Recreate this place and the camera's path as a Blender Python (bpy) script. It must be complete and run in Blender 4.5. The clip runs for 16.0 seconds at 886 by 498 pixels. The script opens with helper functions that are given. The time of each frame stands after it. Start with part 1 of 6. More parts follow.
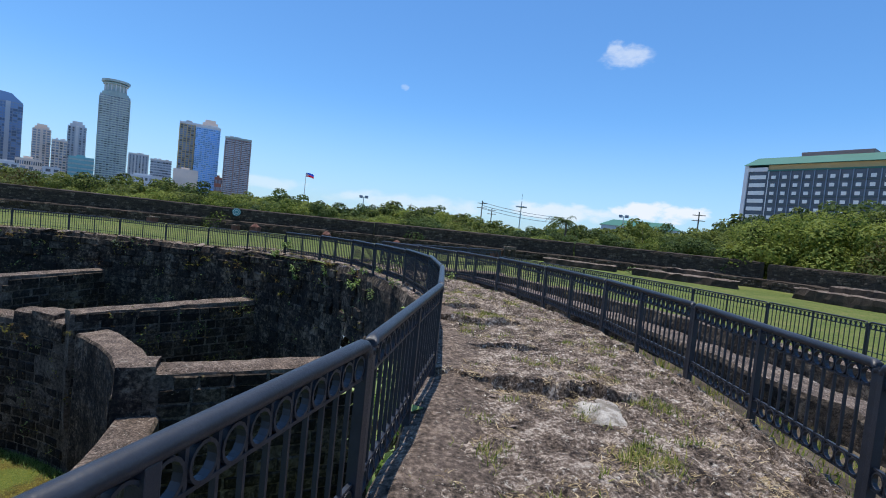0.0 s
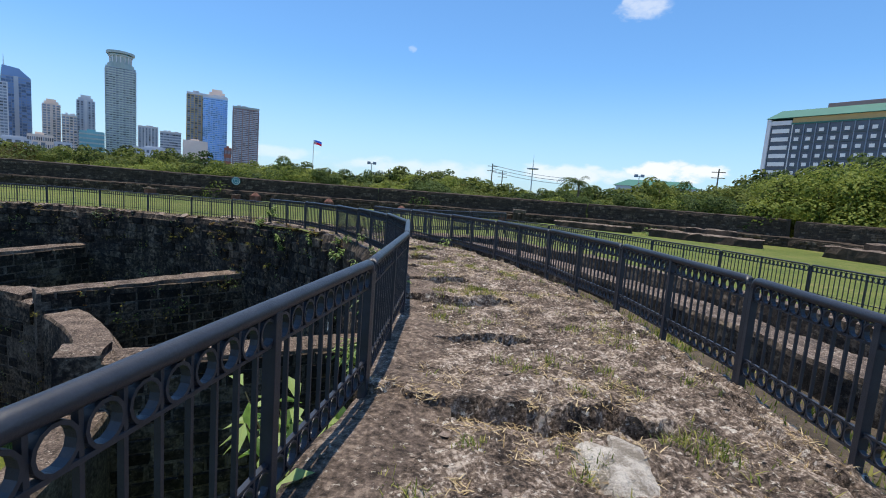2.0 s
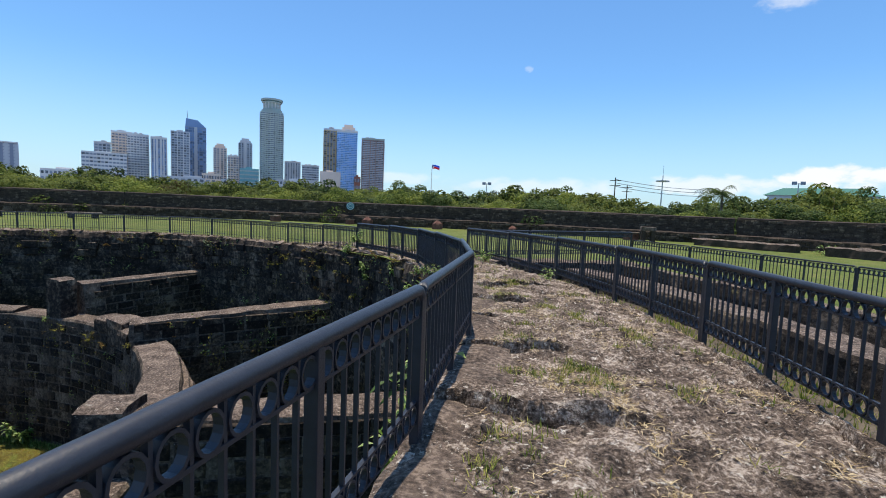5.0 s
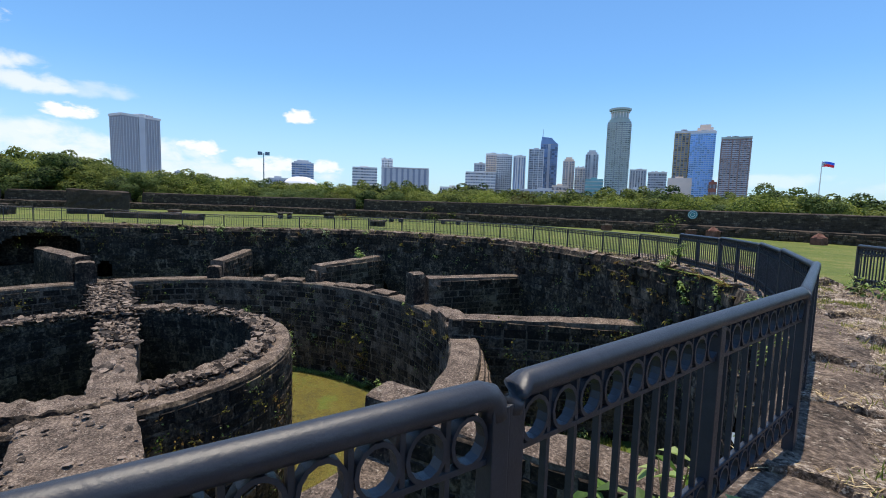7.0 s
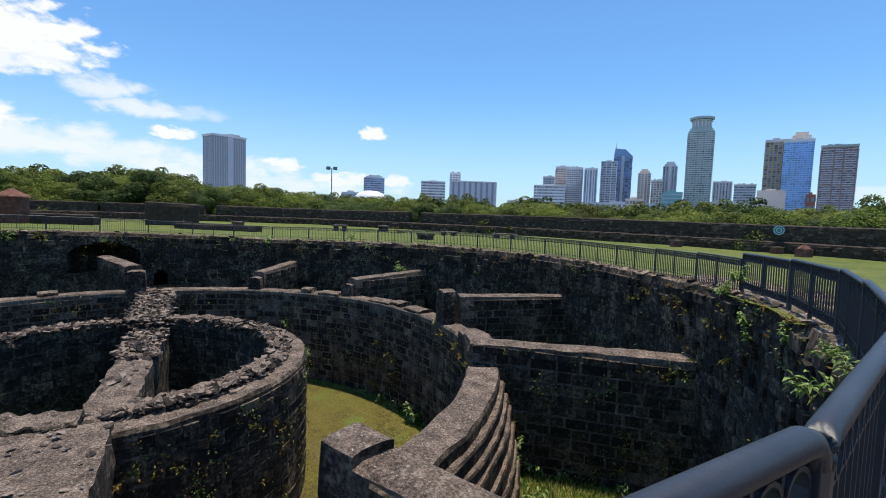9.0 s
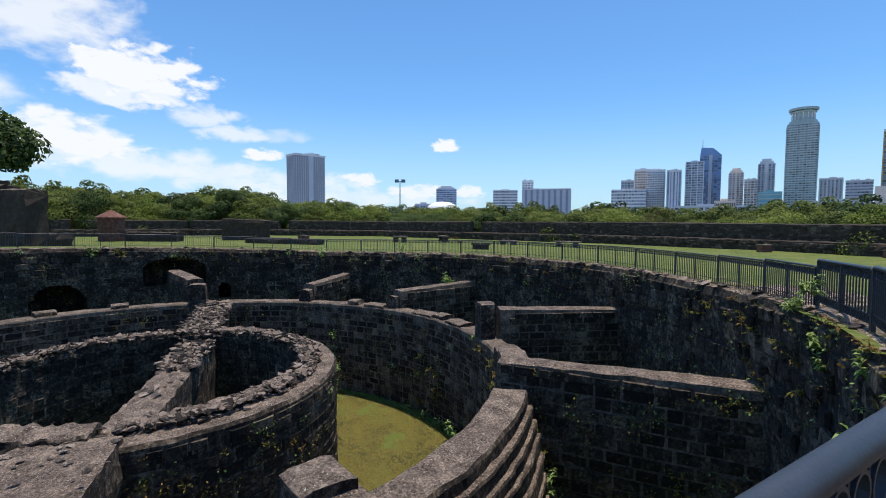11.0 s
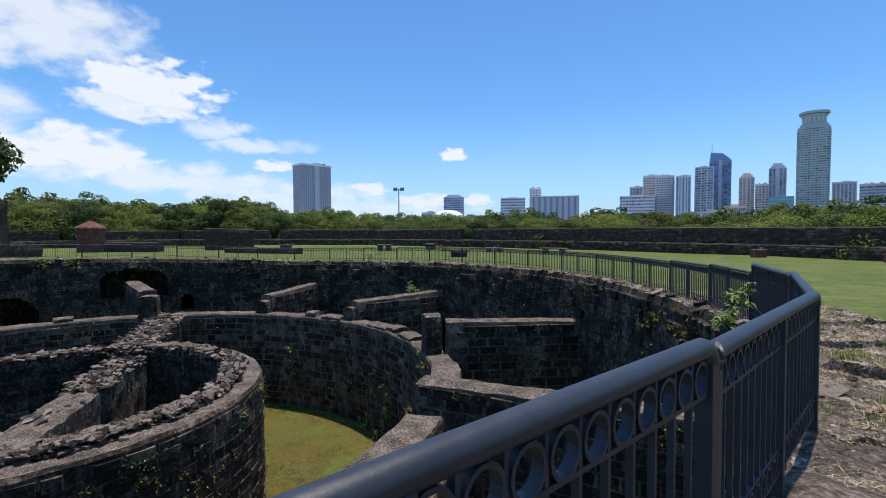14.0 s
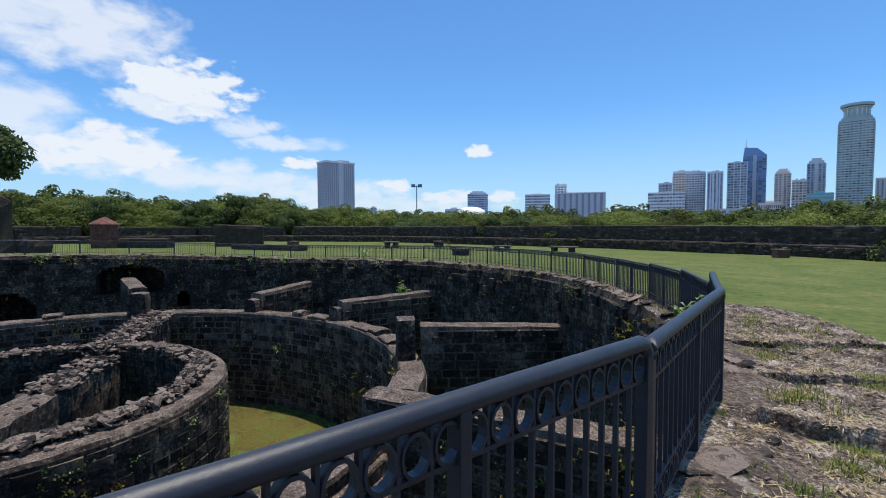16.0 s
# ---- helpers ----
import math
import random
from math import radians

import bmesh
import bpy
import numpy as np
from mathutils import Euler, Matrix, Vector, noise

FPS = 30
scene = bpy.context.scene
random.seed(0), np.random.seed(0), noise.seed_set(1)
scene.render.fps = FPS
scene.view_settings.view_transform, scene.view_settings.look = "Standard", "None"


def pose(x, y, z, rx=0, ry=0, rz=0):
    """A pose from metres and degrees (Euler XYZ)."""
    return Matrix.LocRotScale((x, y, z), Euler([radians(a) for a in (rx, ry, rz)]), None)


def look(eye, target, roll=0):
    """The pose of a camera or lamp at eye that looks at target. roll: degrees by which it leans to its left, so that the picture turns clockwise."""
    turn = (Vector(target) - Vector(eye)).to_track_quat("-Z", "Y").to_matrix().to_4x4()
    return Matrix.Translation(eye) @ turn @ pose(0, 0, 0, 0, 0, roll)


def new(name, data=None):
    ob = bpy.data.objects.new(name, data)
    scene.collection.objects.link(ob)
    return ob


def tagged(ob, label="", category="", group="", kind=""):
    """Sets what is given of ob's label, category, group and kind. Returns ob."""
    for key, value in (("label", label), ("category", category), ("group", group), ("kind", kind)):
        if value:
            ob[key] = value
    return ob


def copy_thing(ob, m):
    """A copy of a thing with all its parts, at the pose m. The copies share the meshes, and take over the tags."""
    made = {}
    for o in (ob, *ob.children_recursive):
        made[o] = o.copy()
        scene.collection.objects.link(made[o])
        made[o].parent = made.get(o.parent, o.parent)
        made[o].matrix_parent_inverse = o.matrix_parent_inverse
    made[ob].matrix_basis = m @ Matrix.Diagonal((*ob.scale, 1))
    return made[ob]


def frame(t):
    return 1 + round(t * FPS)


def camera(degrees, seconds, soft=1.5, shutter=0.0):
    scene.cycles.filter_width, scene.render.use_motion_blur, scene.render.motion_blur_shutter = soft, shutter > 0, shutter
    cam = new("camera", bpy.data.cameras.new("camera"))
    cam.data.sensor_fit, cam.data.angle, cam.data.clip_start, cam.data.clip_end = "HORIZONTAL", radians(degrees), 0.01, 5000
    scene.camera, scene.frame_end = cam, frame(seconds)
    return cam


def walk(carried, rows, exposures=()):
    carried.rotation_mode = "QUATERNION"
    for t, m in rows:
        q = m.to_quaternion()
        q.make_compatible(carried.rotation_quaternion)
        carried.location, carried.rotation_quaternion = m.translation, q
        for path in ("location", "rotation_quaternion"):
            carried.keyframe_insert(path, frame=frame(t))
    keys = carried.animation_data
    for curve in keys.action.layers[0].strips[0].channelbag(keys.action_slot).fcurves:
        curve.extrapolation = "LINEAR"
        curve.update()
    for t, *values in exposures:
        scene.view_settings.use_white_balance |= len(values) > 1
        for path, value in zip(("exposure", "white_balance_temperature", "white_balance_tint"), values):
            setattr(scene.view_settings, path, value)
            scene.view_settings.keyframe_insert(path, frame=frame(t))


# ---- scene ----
cam = camera(87.1, 16.0, soft=1.0)
METRES, EYE, TILT, LEAN, TURN = 16.2, 1.56, 0.0, 0.0, 0.0
ROWS = [
    (0.0, 0.0, 0.0, 0.0, 0.27, -2.6, -5.95),
    (0.5, 0.0104, 0.0322, 0.0016, 0.52, -3.29, -5.89),
    (1.0, 0.0265, 0.0571, 0.0014, 0.93, -4.68, -5.87),
    (1.5, 0.0326, 0.0808, -0.0005, 1.26, -6.18, -5.3),
    (2.0, 0.0361, 0.107, -0.005, 1.73, -6.96, -4.45),
    (2.5, 0.0383, 0.1392, -0.0029, 1.67, -6.45, -3.44),
    (3.0, 0.0379, 0.1724, -0.0032, 1.27, -5.2, -3.18),
    (5.5, 0.0585, 0.3177, -0.0066, 25.22, -5.53, -2.22),
    (6.0, 0.0527, 0.3458, -0.0042, 37.04, -6.11, -2.02),
    (6.5, 0.0556, 0.3763, -0.0052, 49.35, -6.49, -1.79),
    (7.0, 0.0524, 0.4106, -0.0102, 56.36, -5.74, -1.74),
    (7.5, 0.0442, 0.4437, -0.0097, 59.94, -5.46, -1.74),
    (8.0, 0.0379, 0.4784, -0.0093, 61.18, -5.2, -1.88),
    (8.5, 0.0295, 0.5103, -0.0132, 63.7, -4.51, -1.9),
    (9.0, 0.0189, 0.5443, -0.0104, 64.69, -4.35, -1.91),
    (9.5, 0.0169, 0.5751, -0.0104, 65.97, -4.08, -1.84),
    (10.0, 0.01, 0.6072, -0.0123, 69.08, -3.85, -1.46),
    (12.5, -0.0274, 0.7342, -0.0115, 75.66, -2.94, 0.59),
    (13.0, -0.0353, 0.766, -0.0127, 75.0, -2.7, 0.5),
    (13.5, -0.0398, 0.7964, -0.0155, 74.65, -2.53, 0.37),
    (14.0, -0.052, 0.84, -0.0203, 74.76, -2.27, 0.25),
    (14.5, -0.0582, 0.875, -0.0153, 75.4, -2.23, 0.02),
    (15.0, -0.0644, 0.9085, -0.0141, 76.13, -2.31, -0.01),
    (15.5, -0.0774, 0.9377, -0.0151, 77.01, -2.4, 0.04),
    (16.0, -0.0898, 0.9651, -0.0171, 77.78, -2.67, 0.07),
]
walk(cam, [(t, pose(0, 0, EYE, TILT, LEAN, TURN) @ pose(METRES * x, METRES * y, METRES * z, 90 + pitch, roll, yaw)) for t, x, y, z, yaw, pitch, roll in ROWS],
     ((0.0, -0.1, 6050, 10), (3.0, 0.1, 6600, 10), (6.5, 0.04, 6550, 10), (7.5, 0.12, 6550, 10), (9.5, 0.0, 6450, 10), (12.5, -0.04, 6250, 10), (15.5, -0.16, 6050, 10), (16.0, -0.16, 6050, 10)))

# ---------------------------------------------------------------- light
SUN_AZ, SUN_EL = -38.0, 83.0          # compass from +y towards +x, and height of the sun
world = bpy.data.worlds.new("sky")
scene.world = world
world.use_nodes = True


def sky_nodes():
    nt = world.node_tree
    nt.nodes.clear()
    N, L = nt.nodes.new, nt.links.new
    out = N("ShaderNodeOutputWorld")
    bg = N("ShaderNodeBackground")
    sky = N("ShaderNodeTexSky")
    sky.sky_type = "NISHITA"
    sky.sun_disc = False
    sky.sun_elevation = radians(SUN_EL)
    sky.sun_rotation = radians(SUN_AZ)
    sky.altitude, sky.air_density, sky.dust_density, sky.ozone_density = 0, 1.0, 0.5, 3.0
    tc = N("ShaderNodeTexCoord")

    def cloud(az, el, wide, high, power, scale, seed, edge):
        """A soft cloud bank round one direction of the sky, broken up by noise."""
        a, e = radians(az), radians(el)
        d = (math.sin(a) * math.cos(e), math.cos(a) * math.cos(e), math.sin(e))
        side = (math.cos(a), -math.sin(a), 0.0)
        upv = (-math.sin(a) * math.sin(e), -math.cos(a) * math.sin(e), math.cos(e))
        acc = None
        for axis, size in ((side, wide), (upv, high)):
            dot = N("ShaderNodeVectorMath")
            dot.operation = "DOT_PRODUCT"
            L(tc.outputs["Generated"], dot.inputs[0])
            dot.inputs[1].default_value = axis
            m = N("ShaderNodeMath")
            m.operation = "DIVIDE"
            L(dot.outputs["Value"], m.inputs[0])
            m.inputs[1].default_value = math.sin(radians(size))
            q = N("ShaderNodeMath")
            q.operation = "POWER"
            ab = N("ShaderNodeMath")
            ab.operation = "ABSOLUTE"
            L(m.outputs[0], ab.inputs[0])
            L(ab.outputs[0], q.inputs[0])
            q.inputs[1].default_value = 2.0
            if acc is None:
                acc = q
            else:
                s = N("ShaderNodeMath")
                s.operation = "ADD"
                L(acc.outputs[0], s.inputs[0])
                L(q.outputs[0], s.inputs[1])
                acc = s
        front = N("ShaderNodeVectorMath")
        front.operation = "DOT_PRODUCT"
        L(tc.outputs["Generated"], front.inputs[0])
        front.inputs[1].default_value = d
        fr = N("ShaderNodeMath")
        fr.operation = "GREATER_THAN"
        L(front.outputs["Value"], fr.inputs[0])
        fr.inputs[1].default_value = 0.3
        mapn = N("ShaderNodeMapping")
        mapn.inputs["Location"].default_value = (seed, seed * 0.7, 0)
        mapn.inputs["Scale"].default_value = (1, 1, 2.0)
        L(tc.outputs["Generated"], mapn.inputs[0])
        no = N("ShaderNodeTexNoise")
        no.inputs["Scale"].default_value = scale
        no.inputs["Detail"].default_value = 8
        no.inputs["Roughness"].default_value = 0.53
        no.inputs["Distortion"].default_value = 0.2
        L(mapn.outputs[0], no.inputs["Vector"])
        a1 = N("ShaderNodeMath")
        a1.operation = "MULTIPLY_ADD"           # noise * 3.2 - 1.1, then minus the distance from the middle
        L(no.outputs["Fac"], a1.inputs[0])
        a1.inputs[1].default_value, a1.inputs[2].default_value = 5.0, -1.6
        sub = N("ShaderNodeMath")
        sub.operation = "SUBTRACT"
        L(a1.outputs[0], sub.inputs[0])
        L(acc.outputs[0], sub.inputs[1])
        ramp = N("ShaderNodeMapRange")
        ramp.interpolation_type = "SMOOTHSTEP"
        ramp.inputs["From Min"].default_value = -edge
        ramp.inputs["From Max"].default_value = edge
        ramp.inputs["To Max"].default_value = power
        L(sub.outputs[0], ramp.inputs["Value"])
        mul = N("ShaderNodeMath")
        mul.operation = "MULTIPLY"
        L(ramp.outputs[0], mul.inputs[0])
        L(fr.outputs[0], mul.inputs[1])
        return mul

    total = None
    for c in CLOUDS:
        m = cloud(*c)
        if total is None:
            total = m
        else:
            mx = N("ShaderNodeMath")
            mx.operation = "MAXIMUM"
            L(total.outputs[0], mx.inputs[0])
            L(m.outputs[0], mx.inputs[1])
            total = mx
    tint = N("ShaderNodeMix")
    tint.data_type, tint.blend_type = "RGBA", "MULTIPLY"
    tint.inputs["Factor"].default_value = 1.0
    L(sky.outputs[0], tint.inputs["A"])
    tint.inputs["B"].default_value = SKY_TINT
    mix = N("ShaderNodeMix")
    mix.data_type = "RGBA"
    L(total.outputs[0], mix.inputs["Factor"])
    up = N("ShaderNodeSeparateXYZ")               # pale haze low over the horizon
    L(tc.outputs["Generated"], up.inputs[0])
    low = N("ShaderNodeMapRange")
    low.interpolation_type = "SMOOTHSTEP"
    low.inputs["From Min"].default_value, low.inputs["From Max"].default_value = 0.0, 0.26
    low.inputs["To Min"].default_value, low.inputs["To Max"].default_value = 0.5, 0.0
    L(up.outputs["Z"], low.inputs["Value"])
    hazy = N("ShaderNodeMix")
    hazy.data_type = "RGBA"
    L(low.outputs[0], hazy.inputs["Factor"])
    L(tint.outputs["Result"], hazy.inputs["A"])
    hazy.inputs["B"].default_value = HAZE
    L(hazy.outputs["Result"], mix.inputs["A"])
    mix.inputs["B"].default_value = CLOUD_WHITE
    L(mix.outputs["Result"], bg.inputs["Color"])
    bg.inputs["Strength"].default_value = SKY
    L(bg.outputs[0], out.inputs[0])


SKY, SKY_TINT, CLOUD_WHITE, HAZE = 0.148, (0.68, 1.0, 1.22, 1), (6.5, 6.65, 6.8, 1), (4.1, 5.1, 6.3, 1)
# clouds: compass, height, half width, half height, cover, grain, seed, softness
CLOUDS = (
    (-106.3, 14.6, 5.2, 3.0, 1.0, 22, 1.3, 0.5), (-107.5, 13.0, 5.5, 1.6, 0.9, 20, 1.9, 0.7), (-115, 18.5, 7.5, 3.4, 0.85, 15, 4.1, 1.0), (-122, 20, 8, 4, 0.8, 12, 4.7, 1.0),
    (-113.5, 7.6, 6.5, 2.2, 1.0, 18, 2.2, 0.6), (-106, 5.8, 9, 1.5, 0.8, 16, 2.9, 0.9), (-100.5, 11.2, 3.6, 1.0, 0.75, 24, 7.7, 1.0), (-97.0, 9.5, 3.6, 0.8, 0.75, 26, 7.1, 1.0), (-94.6, 7.5, 1.9, 0.75, 1.0, 34, 3.1, 0.6),
    (-92.5, 9.6, 2.5, 0.7, 0.4, 28, 3.7, 1.2), (-73.4, 9.1, 1.4, 0.85, 1.0, 36, 5.6, 0.6), (-83.6, 5.0, 2.0, 0.75, 0.95, 34, 6.4, 0.6), (-76.5, 3.7, 3.4, 0.85, 0.9, 28, 8.8, 0.7), (-70.5, 3.6, 2.0, 0.7, 0.9, 34, 8.1, 0.7),
    (-90, 4.2, 7.0, 1.3, 0.75, 18, 9.9, 0.9), (-98, 4.8, 6.0, 1.3, 0.7, 16, 9.1, 0.9), (-84, 2.6, 12, 0.9, 0.65, 18, 10.1, 1.0), (19, 20.6, 2.0, 0.9, 0.55, 40, 11.2, 1.5), (17.6, 21.4, 0.8, 0.7, 0.5, 50, 11.8, 1.2),
    (24, 4.1, 4.5, 1.0, 0.95, 26, 12.5, 0.7), (14, 3.3, 7.0, 0.9, 0.7, 22, 13.5, 0.9), (-4, 2.6, 9, 0.9, 0.5, 18, 15.5, 1.1), (-6.6, 15.9, 0.4, 0.3, 0.25, 60, 14.5, 1.2), (-124, 10, 7, 4, 0.8, 12, 16.5, 0.9), (-21, 3.0, 5, 0.6, 0.4, 22, 17.5, 1.1),
)
sky_nodes()
sun = new("sun", bpy.data.lights.new("sun", "SUN"))
sun.data.energy, sun.data.angle, sun.data.color = 5.0, radians(0.53), (1.0, 0.895, 0.745)
a_, e_ = radians(SUN_AZ), radians(SUN_EL)
SUN_DIR = Vector((math.sin(a_) * math.cos(e_), math.cos(a_) * math.cos(e_), math.sin(e_)))
sun.matrix_world = look(SUN_DIR * 200, (0, 0, 0))

# ---------------------------------------------------------------- materials


def material(name, colours, scale=1.0, rough=0.9, bump=0.3, bump_scale=None, metal=0.0, streak=0.0, streak_colour=(0.02, 0.02, 0.02),
             spots=None, island=0.0, random_shift=0.0, stretch=(1, 1, 1), contrast=0.5, spec=0.3, flecks=None, fine_share=0.45, thin=0.0):
    """A procedural surface: a ramp of colours over coarse and fine noise, optional vertical streaks, light spots and relief."""
    m = bpy.data.materials.new(name)
    m.use_nodes = True
    nt = m.node_tree
    N, L = nt.nodes.new, nt.links.new
    bsdf = nt.nodes["Principled BSDF"]
    bsdf.inputs["Roughness"].default_value = rough
    bsdf.inputs["Metallic"].default_value = metal
    bsdf.inputs["Specular IOR Level"].default_value = spec
    geo = N("ShaderNodeNewGeometry")
    mp = N("ShaderNodeMapping")
    mp.inputs["Scale"].default_value = stretch
    L(geo.outputs["Position"], mp.inputs[0])
    big = N("ShaderNodeTexNoise")
    big.inputs["Scale"].default_value = scale
    big.inputs["Detail"].default_value = 9
    big.inputs["Roughness"].default_value = 0.62
    L(mp.outputs[0], big.inputs["Vector"])
    fine = N("ShaderNodeTexNoise")
    fine.inputs["Scale"].default_value = scale * 9
    fine.inputs["Detail"].default_value = 6
    fine.inputs["Roughness"].default_value = 0.7
    L(mp.outputs[0], fine.inputs["Vector"])
    add = N("ShaderNodeMath")
    add.operation = "MULTIPLY_ADD"
    L(fine.outputs["Fac"], add.inputs[0])
    add.inputs[1].default_value = fine_share
    wide = N("ShaderNodeMath")
    wide.operation = "MULTIPLY"
    L(big.outputs["Fac"], wide.inputs[0])
    wide.inputs[1].default_value = 1.45 - fine_share
    L(wide.outputs[0], add.inputs[2])
    val = add
    if random_shift:
        oi = N("ShaderNodeObjectInfo")
        sh = N("ShaderNodeMath")
        sh.operation = "MULTIPLY_ADD"
        L(oi.outputs["Random"], sh.inputs[0])
        sh.inputs[1].default_value = random_shift
        L(val.outputs[0], sh.inputs[2])
        val = sh
    if island:
        sh = N("ShaderNodeMath")
        sh.operation = "MULTIPLY_ADD"
        L(geo.outputs["Random Per Island"], sh.inputs[0])
        sh.inputs[1].default_value = island
        L(val.outputs[0], sh.inputs[2])
        val = sh
    ramp = N("ShaderNodeValToRGB")
    half = 0.34 * (1.1 - contrast)
    mid = 0.725 + (random_shift + island) / 2
    els = ramp.color_ramp.elements
    n = len(colours)
    for i, c in enumerate(colours):
        p = mid - half + 2 * half * i / max(1, n - 1)
        if i < 2:
            els[i].position = p
            el = els[i]
        else:
            el = els.new(p)
        el.color = (*c, 1)
    # the ramp runs 0 to 1, the value 0.3 to 1.2
    sc = N("ShaderNodeMath")
    sc.operation = "MULTIPLY"
    L(val.outputs[0], sc.inputs[0])
    sc.inputs[1].default_value = 1.0
    L(sc.outputs[0], ramp.inputs[0])
    col = ramp.outputs[0]
    if streak:
        mp2 = N("ShaderNodeMapping")
        mp2.inputs["Scale"].default_value = (1.6, 1.6, 0.16)
        L(geo.outputs["Position"], mp2.inputs[0])
        st = N("ShaderNodeTexNoise")
        st.inputs["Scale"].default_value = 1.3
        st.inputs["Detail"].default_value = 7
        st.inputs["Roughness"].default_value = 0.6
        L(mp2.outputs[0], st.inputs["Vector"])
        rg = N("ShaderNodeMapRange")
        rg.inputs["From Min"].default_value, rg.inputs["From Max"].default_value = 0.42, 0.62
        rg.inputs["To Max"].default_value = streak
        L(st.outputs["Fac"], rg.inputs["Value"])
        mx = N("ShaderNodeMix")
        mx.data_type = "RGBA"
        L(rg.outputs[0], mx.inputs["Factor"])
        L(col, mx.inputs["A"])
        mx.inputs["B"].default_value = (*streak_colour, 1)
        col = mx.outputs["Result"]
    if spots:
        colour, sscale, amount = spots
        sn = N("ShaderNodeTexNoise")
        sn.inputs["Scale"].default_value = sscale
        sn.inputs["Detail"].default_value = 5
        sn.inputs["Roughness"].default_value = 0.6
        L(geo.outputs["Position"], sn.inputs["Vector"])
        rg = N("ShaderNodeMapRange")
        rg.inputs["From Min"].default_value, rg.inputs["From Max"].default_value = 0.72 - amount, 0.78 - amount
        L(sn.outputs["Fac"], rg.inputs["Value"])
        mx = N("ShaderNodeMix")
        mx.data_type = "RGBA"
        L(rg.outputs[0], mx.inputs["Factor"])
        L(col, mx.inputs["A"])
        mx.inputs["B"].default_value = (*colour, 1)
        col = mx.outputs["Result"]
    if flecks:
        colour, sscale, amount = flecks
        vo = N("ShaderNodeTexNoise")
        vo.inputs["Scale"].default_value = sscale
        vo.inputs["Detail"].default_value = 3
        vo.inputs["Roughness"].default_value = 0.75
        L(geo.outputs["Position"], vo.inputs["Vector"])
        rg = N("ShaderNodeMapRange")
        rg.inputs["From Min"].default_value, rg.inputs["From Max"].default_value = 0.66 - amount, 0.76 - amount
        L(vo.outputs["Fac"], rg.inputs["Value"])
        mx = N("ShaderNodeMix")
        mx.data_type = "RGBA"
        L(rg.outputs[0], mx.inputs["Factor"])
        L(col, mx.inputs["A"])
        mx.inputs["B"].default_value = (*colour, 1)
        col = mx.outputs["Result"]
    L(col, bsdf.inputs["Base Color"])
    if thin:                                      # light that shines through leaves
        tr = N("ShaderNodeBsdfTranslucent")
        L(col, tr.inputs["Color"])
        both = N("ShaderNodeMixShader")
        both.inputs[0].default_value = thin
        L(bsdf.outputs[0], both.inputs[1])
        L(tr.outputs[0], both.inputs[2])
        L(both.outputs[0], nt.nodes["Material Output"].inputs["Surface"])
    if bump:
        bn = N("ShaderNodeTexNoise")
        bn.inputs["Scale"].default_value = bump_scale or scale * 14
        bn.inputs["Detail"].default_value = 8
        bn.inputs["Roughness"].default_value = 0.65
        L(mp.outputs[0], bn.inputs["Vector"])
        b = N("ShaderNodeBump")
        b.inputs["Strength"].default_value = bump
        b.inputs["Distance"].default_value = 0.06
        L(bn.outputs["Fac"], b.inputs["Height"])
        L(b.outputs[0], bsdf.inputs["Normal"])
    return m


PATH_STONE = material("weathered_path_stone", [(0.03, 0.022, 0.017), (0.115, 0.085, 0.064), (0.235, 0.178, 0.138), (0.56, 0.47, 0.385)], 3.4, 0.92, 1.0, 26,
                      spots=((0.34, 0.26, 0.17), 3.6, 0.06), flecks=((0.74, 0.68, 0.59), 14.0, 0.065), contrast=0.74, fine_share=0.8)
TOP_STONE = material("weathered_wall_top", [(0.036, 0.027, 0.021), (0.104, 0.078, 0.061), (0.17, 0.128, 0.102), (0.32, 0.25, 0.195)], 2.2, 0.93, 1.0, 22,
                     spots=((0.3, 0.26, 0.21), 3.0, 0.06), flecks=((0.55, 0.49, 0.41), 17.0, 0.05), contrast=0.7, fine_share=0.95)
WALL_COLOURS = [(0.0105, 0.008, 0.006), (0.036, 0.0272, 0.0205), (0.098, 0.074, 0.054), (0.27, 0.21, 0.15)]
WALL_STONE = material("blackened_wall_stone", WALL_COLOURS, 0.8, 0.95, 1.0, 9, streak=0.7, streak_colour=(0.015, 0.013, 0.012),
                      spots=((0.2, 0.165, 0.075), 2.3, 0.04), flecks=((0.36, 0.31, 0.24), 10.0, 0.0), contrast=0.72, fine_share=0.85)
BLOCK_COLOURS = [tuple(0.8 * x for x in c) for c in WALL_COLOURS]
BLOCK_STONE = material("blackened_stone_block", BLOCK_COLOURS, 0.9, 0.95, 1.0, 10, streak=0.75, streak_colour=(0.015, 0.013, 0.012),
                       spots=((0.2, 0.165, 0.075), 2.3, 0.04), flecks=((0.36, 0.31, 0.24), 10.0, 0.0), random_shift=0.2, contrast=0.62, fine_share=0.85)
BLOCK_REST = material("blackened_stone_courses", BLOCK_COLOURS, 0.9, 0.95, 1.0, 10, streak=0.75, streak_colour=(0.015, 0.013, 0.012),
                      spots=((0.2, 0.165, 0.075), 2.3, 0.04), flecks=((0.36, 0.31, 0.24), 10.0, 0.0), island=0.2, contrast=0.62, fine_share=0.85)
